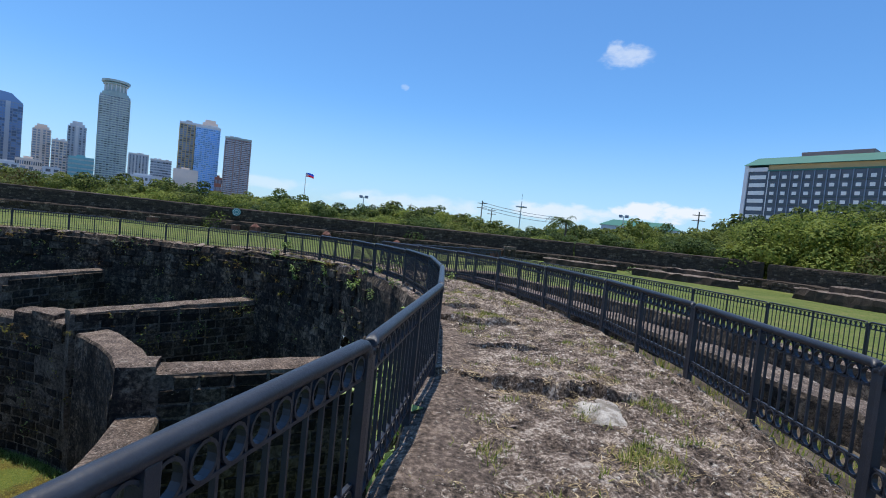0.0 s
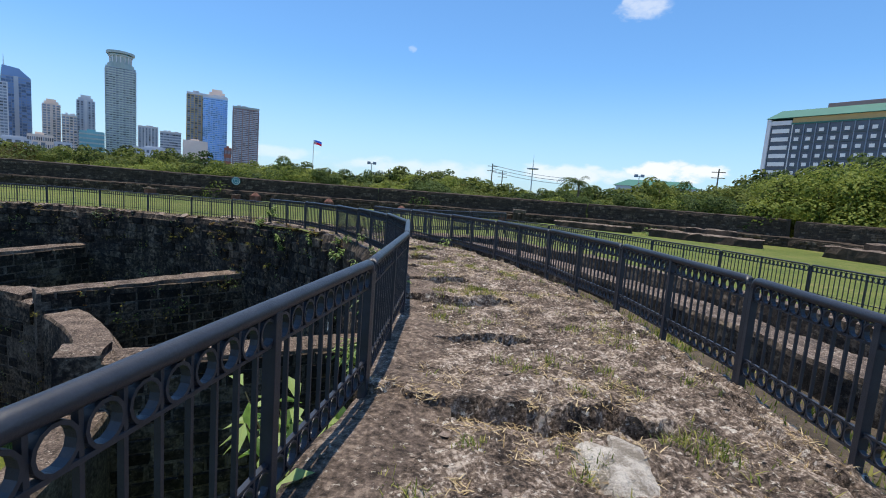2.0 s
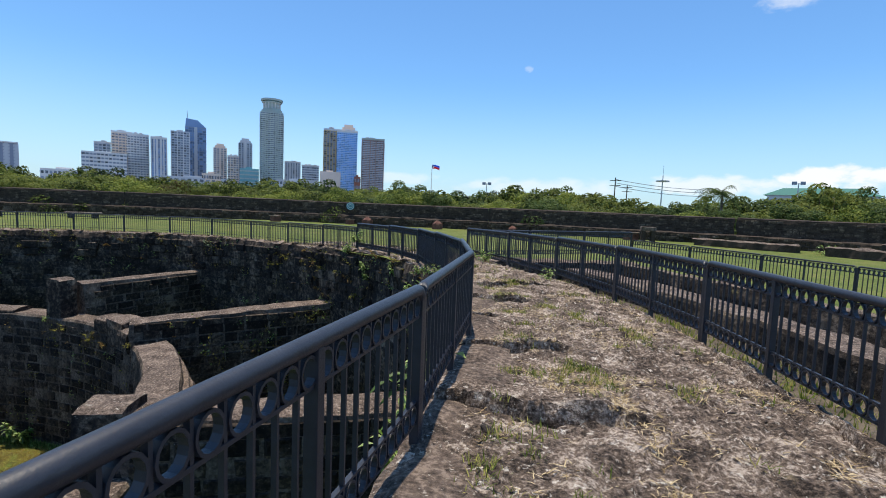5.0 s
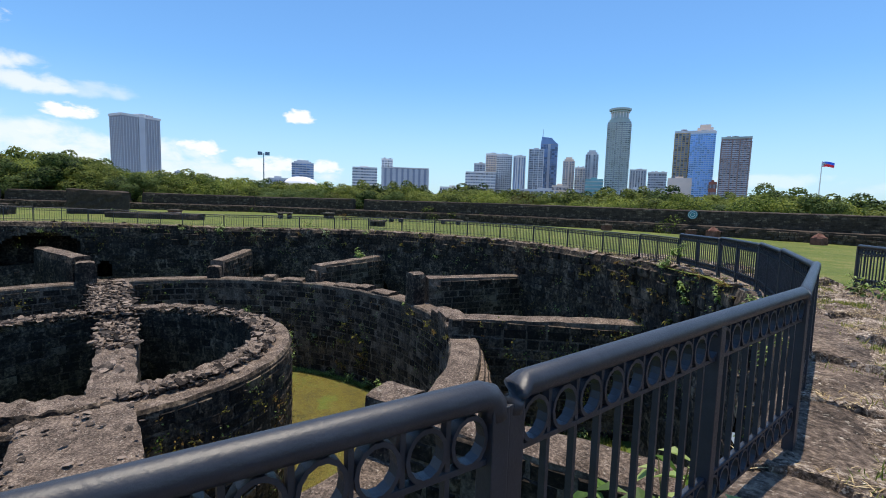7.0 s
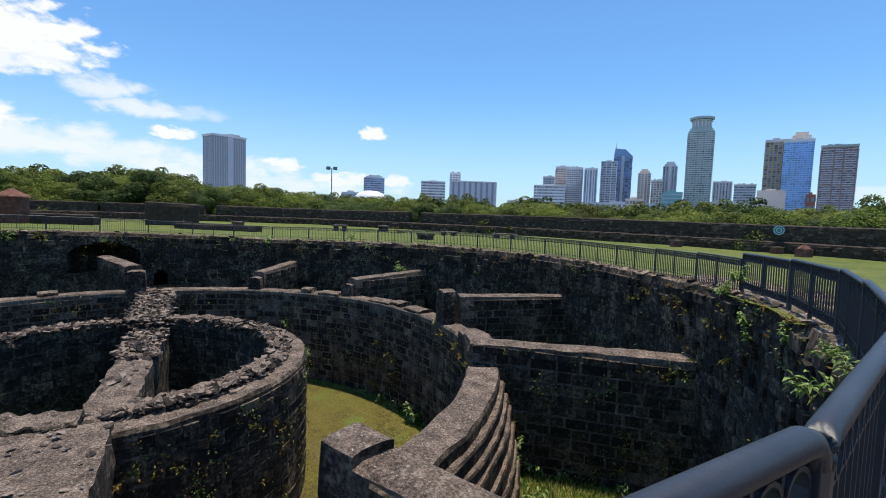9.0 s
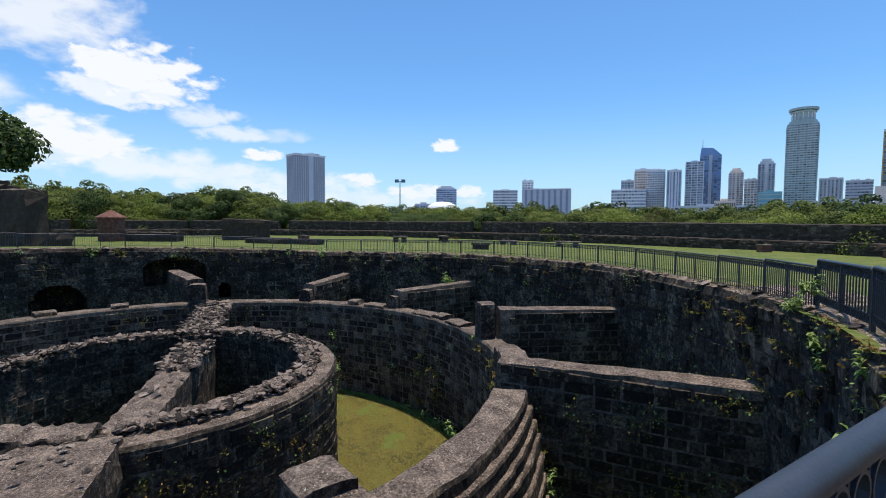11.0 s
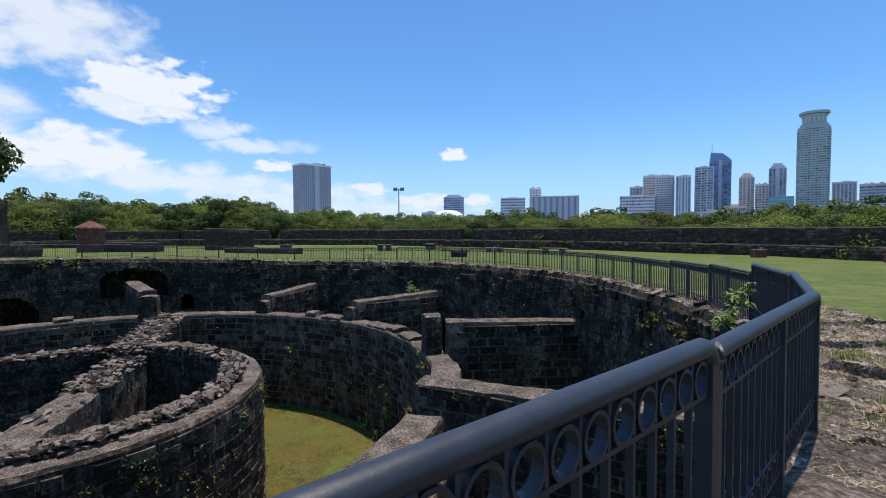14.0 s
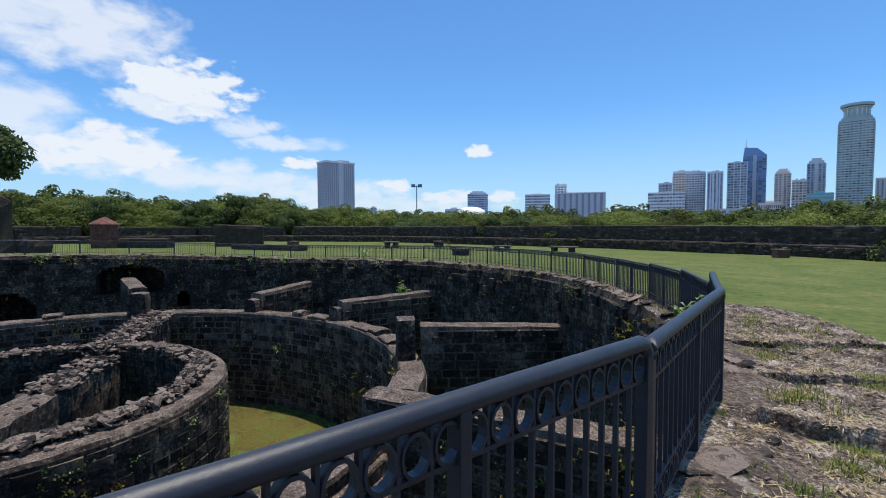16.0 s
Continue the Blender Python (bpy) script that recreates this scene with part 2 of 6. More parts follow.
JOINT = material("limed_joints", [(0.035, 0.027, 0.021), (0.11, 0.086, 0.066), (0.19, 0.152, 0.117), (0.32, 0.265, 0.205)], 1.3, 0.95, 0.8, 14, streak=0.45, streak_colour=(0.02, 0.017, 0.014),
                 flecks=((0.4, 0.35, 0.28), 11.0, 0.0), contrast=0.6, fine_share=0.85)
RUBBLE = material("broken_rubble", [(0.025, 0.02, 0.017), (0.07, 0.056, 0.047), (0.13, 0.102, 0.085), (0.28, 0.22, 0.18)], 2.5, 0.94, 0.9, 20, random_shift=0.4, flecks=((0.5, 0.46, 0.4), 16.0, 0.0), contrast=0.55)
GRASS = material("mown_grass", [(0.045, 0.068, 0.012), (0.088, 0.12, 0.02), (0.125, 0.145, 0.03), (0.22, 0.18, 0.07)], 0.5, 0.95, 0.7, 14, spots=((0.22, 0.18, 0.08), 0.35, 0.06), flecks=((0.17, 0.17, 0.05), 6.0, 0.06), contrast=0.55, fine_share=0.85)
MOSS = material("pool_weed", [(0.03, 0.03, 0.006), (0.085, 0.066, 0.01), (0.13, 0.1, 0.014), (0.09, 0.105, 0.018)], 0.55, 0.45, 1.0, 22, spots=((0.1, 0.14, 0.02), 0.6, 0.13), flecks=((0.24, 0.23, 0.05), 16.0, 0.13), contrast=0.7, fine_share=0.8)
MOAT = material("lush_grass", [(0.03, 0.05, 0.012), (0.07, 0.12, 0.022), (0.12, 0.18, 0.035)], 0.9, 0.95, 0.6, 12, contrast=0.5)
EARTH = material("dry_earth", [(0.035, 0.028, 0.021), (0.09, 0.07, 0.05), (0.17, 0.14, 0.1)], 1.5, 0.95, 0.6, 18, contrast=0.5)
IRON = material("painted_iron", [(0.019, 0.021, 0.028), (0.026, 0.029, 0.038), (0.037, 0.041, 0.053)], 9, 0.42, 0.12, 90, contrast=0.3, spec=0.5)
PARAPET = material("parapet_stone", [(0.022, 0.016, 0.012), (0.046, 0.034, 0.026), (0.07, 0.053, 0.041), (0.12, 0.095, 0.072)], 2.6, 0.95, 0.9, 9,
                   streak=0.35, streak_colour=(0.026, 0.02, 0.016), spots=((0.16, 0.13, 0.08), 4.0, 0.02), contrast=0.45, fine_share=0.85)
PARA_BLOCK = material("parapet_courses", [(0.022, 0.016, 0.012), (0.048, 0.036, 0.027), (0.085, 0.065, 0.05), (0.2, 0.16, 0.12)], 2.2, 0.95, 0.9, 12, island=0.22,
                      flecks=((0.3, 0.26, 0.19), 7.0, -0.02), contrast=0.5, fine_share=0.7)

# ---------------------------------------------------------------- builders
CX, CY = -18.0, 5.5                     # the middle of the round bastion


def polar(r, deg, z=0.0):
    return Vector((CX + r * math.cos(radians(deg)), CY + r * math.sin(radians(deg)), z))


def interp(x, pts):
    if x <= pts[0][0]:
        return pts[0][1]
    for (x0, y0), (x1, y1) in zip(pts, pts[1:]):
        if x <= x1:
            return y0 + (y1 - y0) * (x - x0) / (x1 - x0)
    return pts[-1][1]


RIM_Z = [(-60, 0.0), (5, 0.0), (14, -0.04), (22, -0.09), (31, -0.15), (45, -0.25), (56, -0.38), (73, -0.55), (87, -0.56), (100, -0.62), (120, -0.66), (137, -0.78), (160, -0.84),
         (175, -0.66), (190, -0.5), (210, -0.32), (240, -0.1), (300, 0.0)]


def rim_z(deg):
    d = (deg + 60) % 360 - 60
    return interp(d, RIM_Z)


RIM_R = [(-60, -0.05), (0, 0.0), (15, 0.17), (22, 0.34), (30, 0.48), (38, 0.62), (50, 0.64), (62, 0.42), (80, 0.22), (105, 0.05), (300, -0.05)]


def rim_grow(deg):
    """How far the rim of the pit bulges out of its circle there."""
    return interp((deg + 60) % 360 - 60, RIM_R)


def n3(x, y, z, s):
    return noise.noise(Vector((x * s, y * s, z * s)))


def from_mesh(name, verts, faces, mat, parent=None, smooth=False, label=""):
    me = bpy.data.meshes.new(name)
    me.from_pydata(verts, [], faces)
    me.materials.append(mat)
    if smooth:
        me.polygons.foreach_set("use_smooth", [True] * len(me.polygons))
    me.update()
    ob = new(name, me)
    if parent is not None:
        ob.parent = parent
    if label:
        ob["label"] = label
    return ob


def part(name, bm, mat, parent, label="", smooth=False):
    me = bpy.data.meshes.new(name)
    bm.to_mesh(me)
    bm.free()
    me.materials.append(mat)
    if smooth:
        me.polygons.foreach_set("use_smooth", [True] * len(me.polygons))
    ob = new(name, me)
    ob.parent = parent
    if label:
        ob["label"] = label
    return ob


def empty(name, m, label, category, group="", kind=""):
    ob = new(name)
    ob.matrix_world = m
    ob.empty_display_size = 0.2
    return tagged(ob, label, category, group, kind)


def box(bm, x0, y0, z0, x1, y1, z1, bev=0.0):
    vs = [bm.verts.new(p) for p in ((x0, y0, z0), (x1, y0, z0), (x1, y1, z0), (x0, y1, z0), (x0, y0, z1), (x1, y0, z1), (x1, y1, z1), (x0, y1, z1))]
    fs = [bm.faces.new([vs[i] for i in f]) for f in ((3, 2, 1, 0), (4, 5, 6, 7), (0, 1, 5, 4), (1, 2, 6, 5), (2, 3, 7, 6), (3, 0, 4, 7))]
    if bev:
        bmesh.ops.bevel(bm, geom=list({e for f in fs for e in f.edges}), offset=bev, segments=2, affect="EDGES", profile=0.6)
    return vs


def tube(bm, pts, rad, sides=8, cap=True):
    """A round bar along a line of points; rad may be one number or one for each point."""
    rings = []
    n = len(pts)
    for i, p in enumerate(pts):
        p = Vector(p)
        d = (Vector(pts[min(i + 1, n - 1)]) - Vector(pts[max(i - 1, 0)])).normalized()
        u = d.cross(Vector((0, 0, 1)) if abs(d.z) < 0.9 else Vector((1, 0, 0))).normalized()
        v = u.cross(d)
        r = rad[i] if isinstance(rad, (list, tuple)) else rad
        rings.append([bm.verts.new(p + (u * math.cos(2 * math.pi * k / sides) + v * math.sin(2 * math.pi * k / sides)) * r) for k in range(sides)])
    for a, b in zip(rings, rings[1:]):
        for k in range(sides):
            bm.faces.new((a[k], a[(k + 1) % sides], b[(k + 1) % sides], b[k]))
    if cap:
        bm.faces.new(rings[0][::-1])
        bm.faces.new(rings[-1])


def lathe(name, profile, a0, a1, step, mat, parent=None, rough=0.05, scale=0.9, label="", top_mat=None, closed=False, skip=None, grow=False, face=1.0):
    """A round wall: a profile of (radius, height, height-follows-rim) swept round the bastion's middle, with worn, uneven faces."""
    n = max(2, int(round(abs(a1 - a0) / step)))
    verts, faces, mats = [], [], []
    cols = len(profile)
    for i in range(n + 1):
        deg = a0 + (a1 - a0) * i / n
        for r, z, k in profile:
            p = polar(r + (rim_grow(deg) if grow else 0), deg, z + (rim_z(deg) if k else 0))
            w = rough * (n3(p.x, p.y, p.z, scale) + 0.5 * n3(p.x, p.y, p.z, scale * 3.1))
            p = p + Vector((math.cos(radians(deg)), math.sin(radians(deg)), 0)) * w * face + Vector((0, 0, 0.7 * rough * n3(p.x + 9, p.y, p.z, scale * 1.7)))
            verts.append(p)
    for i in range(n):
        deg = a0 + (a1 - a0) * (i + 0.5) / n
        for j in range(cols - 1):
            if skip and skip(deg, (profile[j][0] + profile[j + 1][0]) / 2, (profile[j][1] + profile[j + 1][1]) / 2 + (rim_z(deg) if profile[j][2] else 0)):
                continue
            a = i * cols + j
            faces.append((a, a + 1, a + cols + 1, a + cols))
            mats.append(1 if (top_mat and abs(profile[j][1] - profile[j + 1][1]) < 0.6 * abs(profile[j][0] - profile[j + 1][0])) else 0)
    if not closed:
        faces.append(tuple(range(cols))[::-1])
        faces.append(tuple(range(n * cols, n * cols + cols)))
        mats += [0, 0]
    ob = from_mesh(name, verts, faces, mat, parent, label=label)
    if top_mat:
        ob.data.materials.append(top_mat)
        ob.data.polygons.foreach_set("material_index", mats)
    bm = bmesh.new()
    bm.from_mesh(ob.data)
    bmesh.ops.recalc_face_normals(bm, faces=bm.faces)
    bm.to_mesh(ob.data)
    bm.free()
    return ob


def wall_profile(r_in, r_out, z0, z1, seg=0.35, round_top=0.08, follow=False):
    """Inner foot, up the inner face, over the worn top, down the outer face."""
    prof = []
    m = max(2, int((z1 - z0) / seg))
    for i in range(m + 1):
        prof.append((r_in, z0 + (z1 - round_top - z0) * i / m, follow))
    k = max(3, int((r_out - r_in) / 0.15))
    for i in range(k + 1):
        prof.append((r_in + round_top * 0.7 + (r_out - r_in - 1.4 * round_top) * i / k, z1, follow))
    for i in range(m + 1):
        prof.append((r_out, z1 - round_top - (z1 - round_top - z0) * i / m, follow))
    return prof


def straight_wall(name, p0, p1, width, z0, z1a, z1b, mat, top, label, seg=0.22, rough=0.05, face=1.0):
    """A worn straight wall from p0 to p1 on the plan, with its top from z1a to z1b."""
    p0, p1 = Vector((*p0[:2], 0)), Vector((*p1[:2], 0))
    d = p1 - p0
    ln = d.length
    d.normalize()
    s = Vector((-d.y, d.x, 0))
    n = max(3, int(ln / seg))
    verts, faces, mats = [], [], []
    m = max(3, int((z1a - z0) / 0.4))
    k = max(3, int(width / 0.18))
    prof = [(-width / 2, j / m, 0) for j in range(m)] + [(-width / 2 + 0.03 + (width - 0.06) * j / k, 1, 1) for j in range(k + 1)] + [(width / 2, 1 - (j + 1) / m, 0) for j in range(m)]
    cols = len(prof)
    for i in range(n + 1):
        zt = z1a + (z1b - z1a) * i / n
        for o, f, _ in prof:
            p = p0 + d * (ln * i / n) + s * o
            p.z = z0 + (zt - z0) * f - (0.06 if f == 1 and (abs(abs(o) - width / 2) < 0.04) else 0)
            w = rough * (n3(p.x, p.y, p.z, 1.3) + 0.5 * n3(p.x, p.y, p.z, 4.0))
            p += s * w * (1.0 if f == 1 else face) + Vector((0, 0, rough * 0.65 * n3(p.x, p.y + 5, p.z, 2.2)))
            if i in (0, n):
                p += d * (rough * n3(p.x, p.y, p.z, 2.5) * 1.5)
            verts.append(p)
    for i in range(n):
        for j in range(cols - 1):
            a = i * cols + j
            faces.append((a, a + 1, a + cols + 1, a + cols))
            mats.append(1 if prof[j][2] and prof[j + 1][2] else 0)
    faces += [tuple(range(cols)), tuple(range(n * cols, n * cols + cols))[::-1]]
    mats += [0, 0]
    ob = from_mesh(name, verts, faces, mat, None)
    ob.data.materials.append(top)
    ob.data.polygons.foreach_set("material_index", mats)
    bm = bmesh.new()
    bm.from_mesh(ob.data)
    bmesh.ops.recalc_face_normals(bm, faces=bm.faces)
    bm.to_mesh(ob.data)
    bm.free()
    return tagged(ob, label, "wall", kind="structure")

# ---------------------------------------------------------------- the pit
R_RIM, R_FENCE, R_OUT, R_FENCE2 = 17.9, 18.15, 21.3, 21.25
FLOOR_MOAT, FLOOR_POOL = -6.7, -8.7

ARCHES = [  # middle angle, half width, foot, crown
    (-169.0, 1.9, -3.0, -1.15), (-178.7, 0.42, -4.1, -3.0), (-149.0, 1.35, -5.0, -2.6), (122.3, 0.8, -6.0, -4.0), (35.4, 0.55, -4.6, -2.6)]


def in_arch(deg, z, grow=0.0):
    for a, hw, z0, z1 in ARCHES:
        dx = ((deg - a + 180) % 360 - 180) * math.pi / 180 * R_RIM
        if abs(dx) < hw + grow and z > z0 - grow:
            rise = min(hw, (z1 - z0) * 0.45)
            top = z1 - rise + rise * math.sqrt(max(0, 1 - (dx / (hw + grow)) ** 2)) + grow
            if z < top:
                return True
    return False


rim_prof = [(R_RIM - 0.1, -7.0 + 0.2 * j, False) for j in range(25)] + [(R_RIM - 0.03, -2.0 + 0.17 * j, True) for j in range(11)]
rim_prof += [(R_RIM + 0.05, -0.04, True), (R_RIM + 0.2, 0.0, True), (R_RIM + 0.45, 0.0, True), (R_RIM + 0.75, -0.03, True), (R_RIM + 0.8, -0.9, True)]
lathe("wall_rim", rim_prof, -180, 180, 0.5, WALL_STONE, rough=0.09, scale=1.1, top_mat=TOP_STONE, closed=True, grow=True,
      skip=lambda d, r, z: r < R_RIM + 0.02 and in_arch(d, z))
tagged(bpy.data.objects["wall_rim"], "blackened curved stone retaining wall of a sunken round fort", "wall", kind="structure")
for a, hw, z0, z1 in ARCHES:            # the vaulted recess behind each opening
    bm = bmesh.new()
    pts = [(-hw - 0.12, z0 - 0.2), (-hw - 0.12, z1 - min(hw, (z1 - z0) * 0.45))]
    rise = min(hw, (z1 - z0) * 0.45) + 0.12
    pts += [((hw + 0.12) * math.cos(math.pi - math.pi * k / 10), z1 + 0.0 - rise + 0.12 + rise * math.sin(math.pi * k / 10)) for k in range(1, 10)]
    pts += [(hw + 0.12, z1 - min(hw, (z1 - z0) * 0.45)), (hw + 0.12, z0 - 0.2)]
    front = [bm.verts.new((x, 0, z)) for x, z in pts]
    back = [bm.verts.new((x, 3.0, z)) for x, z in pts]
    for i in range(len(pts)):
        j = (i + 1) % len(pts)
        bm.faces.new((front[i], front[j], back[j], back[i]))
    bm.faces.new(back)
    v = part("arch_recess", bm, WALL_STONE, None)
    v.matrix_world = Matrix.Translation(polar(R_RIM + 0.02 + rim_grow(a), a)) @ pose(0, 0, 0, 0, 0, a - 90)
    tagged(v, "dark vaulted recess in a blackened stone wall", "arch", kind="structure")

# second ring, broken by a lower stretch
lathe("wall_ring", wall_profile(12.0, 12.9, FLOOR_POOL, -3.45, 0.4), 62.5, 383.5, 0.75, JOINT, rough=0.06, face=0.3, top_mat=TOP_STONE)
tagged(bpy.data.objects["wall_ring"], "blackened curved inner ring wall with a worn flat top", "wall", kind="structure")
lathe("wall_ring_low", wall_profile(11.75, 12.75, FLOOR_POOL, -3.3, 0.4), 27.5, 60.0, 0.75, WALL_STONE, rough=0.06, top_mat=TOP_STONE)
tagged(bpy.data.objects["wall_ring_low"], "low curved stretch of the ring wall with stepped courses", "wall", kind="structure")
for k, (ra, rb, zt) in enumerate(((12.7, 12.92, -3.62), (12.7, 13.05, -3.95), (12.7, 13.16, -4.25), (12.7, 13.28, -4.7), (12.7, 13.36, -5.15), (12.7, 13.48, -5.7))):
    o = lathe("wall_step", wall_profile(ra, rb, -6.8, zt, 0.5, 0.05), 29, 59.0 - k * 0.6, 0.7, WALL_STONE, rough=0.04, scale=1.7, top_mat=TOP_STONE)
    tagged(o, "stepped course of worn stone on the ring wall's outer face", "wall", kind="structure")

# inner tower
lathe("wall_tower", wall_profile(4.9, 6.2, FLOOR_POOL, -3.78, 0.4, 0.1), 0, 360, 1.0, WALL_STONE, rough=0.06, face=0.35, top_mat=TOP_STONE, closed=True)
tagged(bpy.data.objects["wall_tower"], "round inner tower of blackened stone with a crumbling top", "wall", kind="structure")


def P(r, d):
    p = polar(r, d)
    return (p.x, p.y)


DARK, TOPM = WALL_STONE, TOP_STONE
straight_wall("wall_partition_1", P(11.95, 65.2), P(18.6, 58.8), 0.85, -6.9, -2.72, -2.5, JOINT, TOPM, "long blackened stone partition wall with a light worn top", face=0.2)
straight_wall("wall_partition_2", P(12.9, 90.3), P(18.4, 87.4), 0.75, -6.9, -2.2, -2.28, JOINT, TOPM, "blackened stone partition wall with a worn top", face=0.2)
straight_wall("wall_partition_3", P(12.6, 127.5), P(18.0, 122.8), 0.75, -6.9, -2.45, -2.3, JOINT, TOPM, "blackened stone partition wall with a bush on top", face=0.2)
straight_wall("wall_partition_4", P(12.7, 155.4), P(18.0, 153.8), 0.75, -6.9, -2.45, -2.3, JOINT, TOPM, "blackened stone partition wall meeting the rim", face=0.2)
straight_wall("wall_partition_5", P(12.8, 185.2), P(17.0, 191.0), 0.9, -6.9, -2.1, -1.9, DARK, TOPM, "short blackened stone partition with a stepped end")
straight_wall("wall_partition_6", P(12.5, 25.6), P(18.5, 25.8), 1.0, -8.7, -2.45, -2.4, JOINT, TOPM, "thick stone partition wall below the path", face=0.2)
for nm, r, d, w, l, zt in (("wall_pier", 12.35, 90.8, 0.62, 0.75, -1.98), ("wall_pier", 12.35, 25.4, 0.8, 0.9, -2.25), ("wall_pier", 12.5, 127.9, 0.55, 0.7, -2.75),
                           ("wall_pier", 12.45, 155.6, 0.55, 0.7, -2.75), ("wall_pier", 12.4, 184.6, 0.9, 0.9, -2.35)):
    q0, q1 = P(r - w / 2, d), P(r + w / 2, d)
    straight_wall(nm, q0, q1, l, -5.0, zt, zt, DARK, TOPM, "square stone pier standing on the ring wall", seg=0.15, rough=0.04)
straight_wall("wall_causeway", P(5.9, 178), P(13.2, 180.5), 1.6, FLOOR_POOL, -3.85, -3.5, DARK, TOPM, "stone causeway wall from the tower to the ring", rough=0.09)
straight_wall("wall_spoke", (-12.2, 5.5), (-4.9, 5.9), 2.2, FLOOR_POOL, -3.6, -3.6, DARK, TOPM, "broad stone causeway between the tower and the ring", rough=0.07)
straight_wall("wall_cross", (-22.9, 6.1), (-13.0, 6.0), 1.25, FLOOR_POOL, -4.1, -4.0, DARK, TOPM, "cross wall inside the round tower with a worn top", rough=0.1)


def disc(name, r0, r1, z, mat, step=3, rough=0.06, rings=8, label="", a0=0, a1=360):
    prof = [(r0 + (r1 - r0) * i / rings, z, False) for i in range(rings + 1)]
    o = lathe(name, prof, a0, a1, step, mat, rough=rough, scale=0.7, closed=True)
    for f in o.data.polygons:
        if f.normal.z < 0:
            f.flip()
    return tagged(o, label, "ground", kind="structure")


disc("floor_pool", 5.5, 12.3, FLOOR_POOL + 0.12, MOSS, 3, 0.05, label="weed-covered shallow water on the floor between tower and ring")
disc("floor_moat", 12.5, 18.2, FLOOR_MOAT, MOAT, 3, 0.12, label="lush grass on the floor of the outer ring")
disc("floor_tower", 0.01, 5.2, FLOOR_POOL + 0.1, MOAT, 6, 0.05, label="overgrown floor inside the round tower")

# ---------------------------------------------------------------- the path on the wall
# cracks across the path: angle, from, to (share of the width), half width, step behind
CRACKS = [(-24, 0.1, 0.8, 0.05, 0.07), (-15.5, 0.0, 0.6, 0.04, 0.05), (-9.2, 0.25, 0.8, 0.03, 0.03), (-2.0, 0.0, 0.74, 0.055, 0.09), (2.8, 0.0, 0.5, 0.03, 0.04), (7.6, 0.0, 0.52, 0.07, 0.1),
          (12.7, 0.0, 0.46, 0.055, 0.08), (17.2, 0.0, 0.24, 0.04, 0.05), (21.6, 0.0, 0.45, 0.07, 0.1), (26.5, 0.3, 0.8, 0.035, 0.05), (31.5, 0.0, 0.35, 0.05, 0.07), (37.5, 0.1, 0.5, 0.04, 0.05),
          (44.6, 0.2, 1.0, 0.07, 0.12), (49.0, 0.0, 0.7, 0.05, 0.06), (55.0, 0.1, 0.9, 0.04, 0.06)]


def path_z(deg, r):
    p = polar(r, deg)
    x, y = p.x, p.y
    u = (r - R_RIM) / (R_OUT - R_RIM)
    wob = 1.0 * n3(x, y, 3, 0.9) + 0.5 * n3(x, y, 8, 2.6) + 0.25 * n3(x, y, 9, 7)
    z = 0.06 * n3(x, y, 0, 0.7) + 0.035 * n3(x, y, 1, 2.3) + 0.02 * n3(x, y, 2, 6) + 0.018 * n3(x, y, 4, 13) + 0.013 * n3(x, y, 5, 30)
    rid = 1 - abs(n3(x, y, 21, 1.5))
    z += 0.05 * rid * rid * (1 if u > 0.4 else u / 0.4) - 0.03
    led = noise.fractal(Vector((x * 1.1, y * 1.1, 7)), 1.0, 2.1, 4)
    z += 0.05 * (math.floor(led * 4) / 4 - led) * max(0.0, min(1.0, (u - 0.3) * 4))
    flake = max(0.0, min(1.0, (u - 0.25) * 3))
    z += 0.035 * flake * (1 - abs(n3(x * 1.6, y * 0.9, 31, 3.2))) ** 3 + 0.022 * (1 - abs(n3(x * 1.5, y, 32, 8))) ** 3 * (0.5 + 0.5 * flake) - 0.02
    for c, u0, u1, w0, step in CRACKS:
        s = (deg - c) * 0.0175 * r
        if abs(s) > 1.3:
            continue
        e = 0.1 * n3(x, y, 6, 2)
        k = min(1.0, max(0.0, (u1 + e - u) / 0.08), max(0.0, (u - u0 + 0.05 + e) / 0.05))
        if k <= 0:
            continue
        s += 0.3 * wob + 0.16 * (u - 0.3)
        w = w0 * 1.25 * (0.95 + 0.6 * n3(x, y, 12, 3)) * (0.45 + 0.55 * k)
        if 0 < s < 0.8:
            z += 1.25 * step * k * (1 - s / 0.8) ** 2
        if w > 0 and abs(s) < w:
            z -= 0.3 * k * (1 - (s / w) ** 2)
        if -0.4 < s <= -max(w, 0):
            z -= 0.25 * step * k * (1 + s / 0.4)
    s = (u - 0.9) * 3.4 + 0.16 * wob                    # the long crack beside the outer fence
    if abs(s) < 0.05 and deg < 14:
        z -= 0.14 * (1 - (s / 0.05) ** 2)
    if u > 0.9:
        z -= 0.05 * (u - 0.9) * 10
    edge = min(r - R_RIM, R_OUT + 0.05 - r)
    if edge < 0.2:
        z -= 0.1 * (1 - edge / 0.2) ** 2
    return z + rim_z(deg)


def path_mesh(a0, a1, r0, r1, step_m, name, mat, label):
    n = int((a1 - a0) * 0.0175 * 19.6 / step_m)
    m = int((r1 - r0) / step_m)
    verts, faces = [], []
    for i in range(n + 1):
        d = a0 + (a1 - a0) * i / n
        for j in range(m + 1):
            r = r0 + (r1 - r0) * j / m
            verts.append(polar(r + rim_grow(d) * (1 - j / m), d, path_z(d, r) - (0.6 if j in (0, m) else 0)))
    for i in range(n):
        for j in range(m):
            a = i * (m + 1) + j
            faces.append((a, a + 1, a + m + 2, a + m + 1))
    return tagged(from_mesh(name, verts, faces, mat), label, "path", kind="structure")


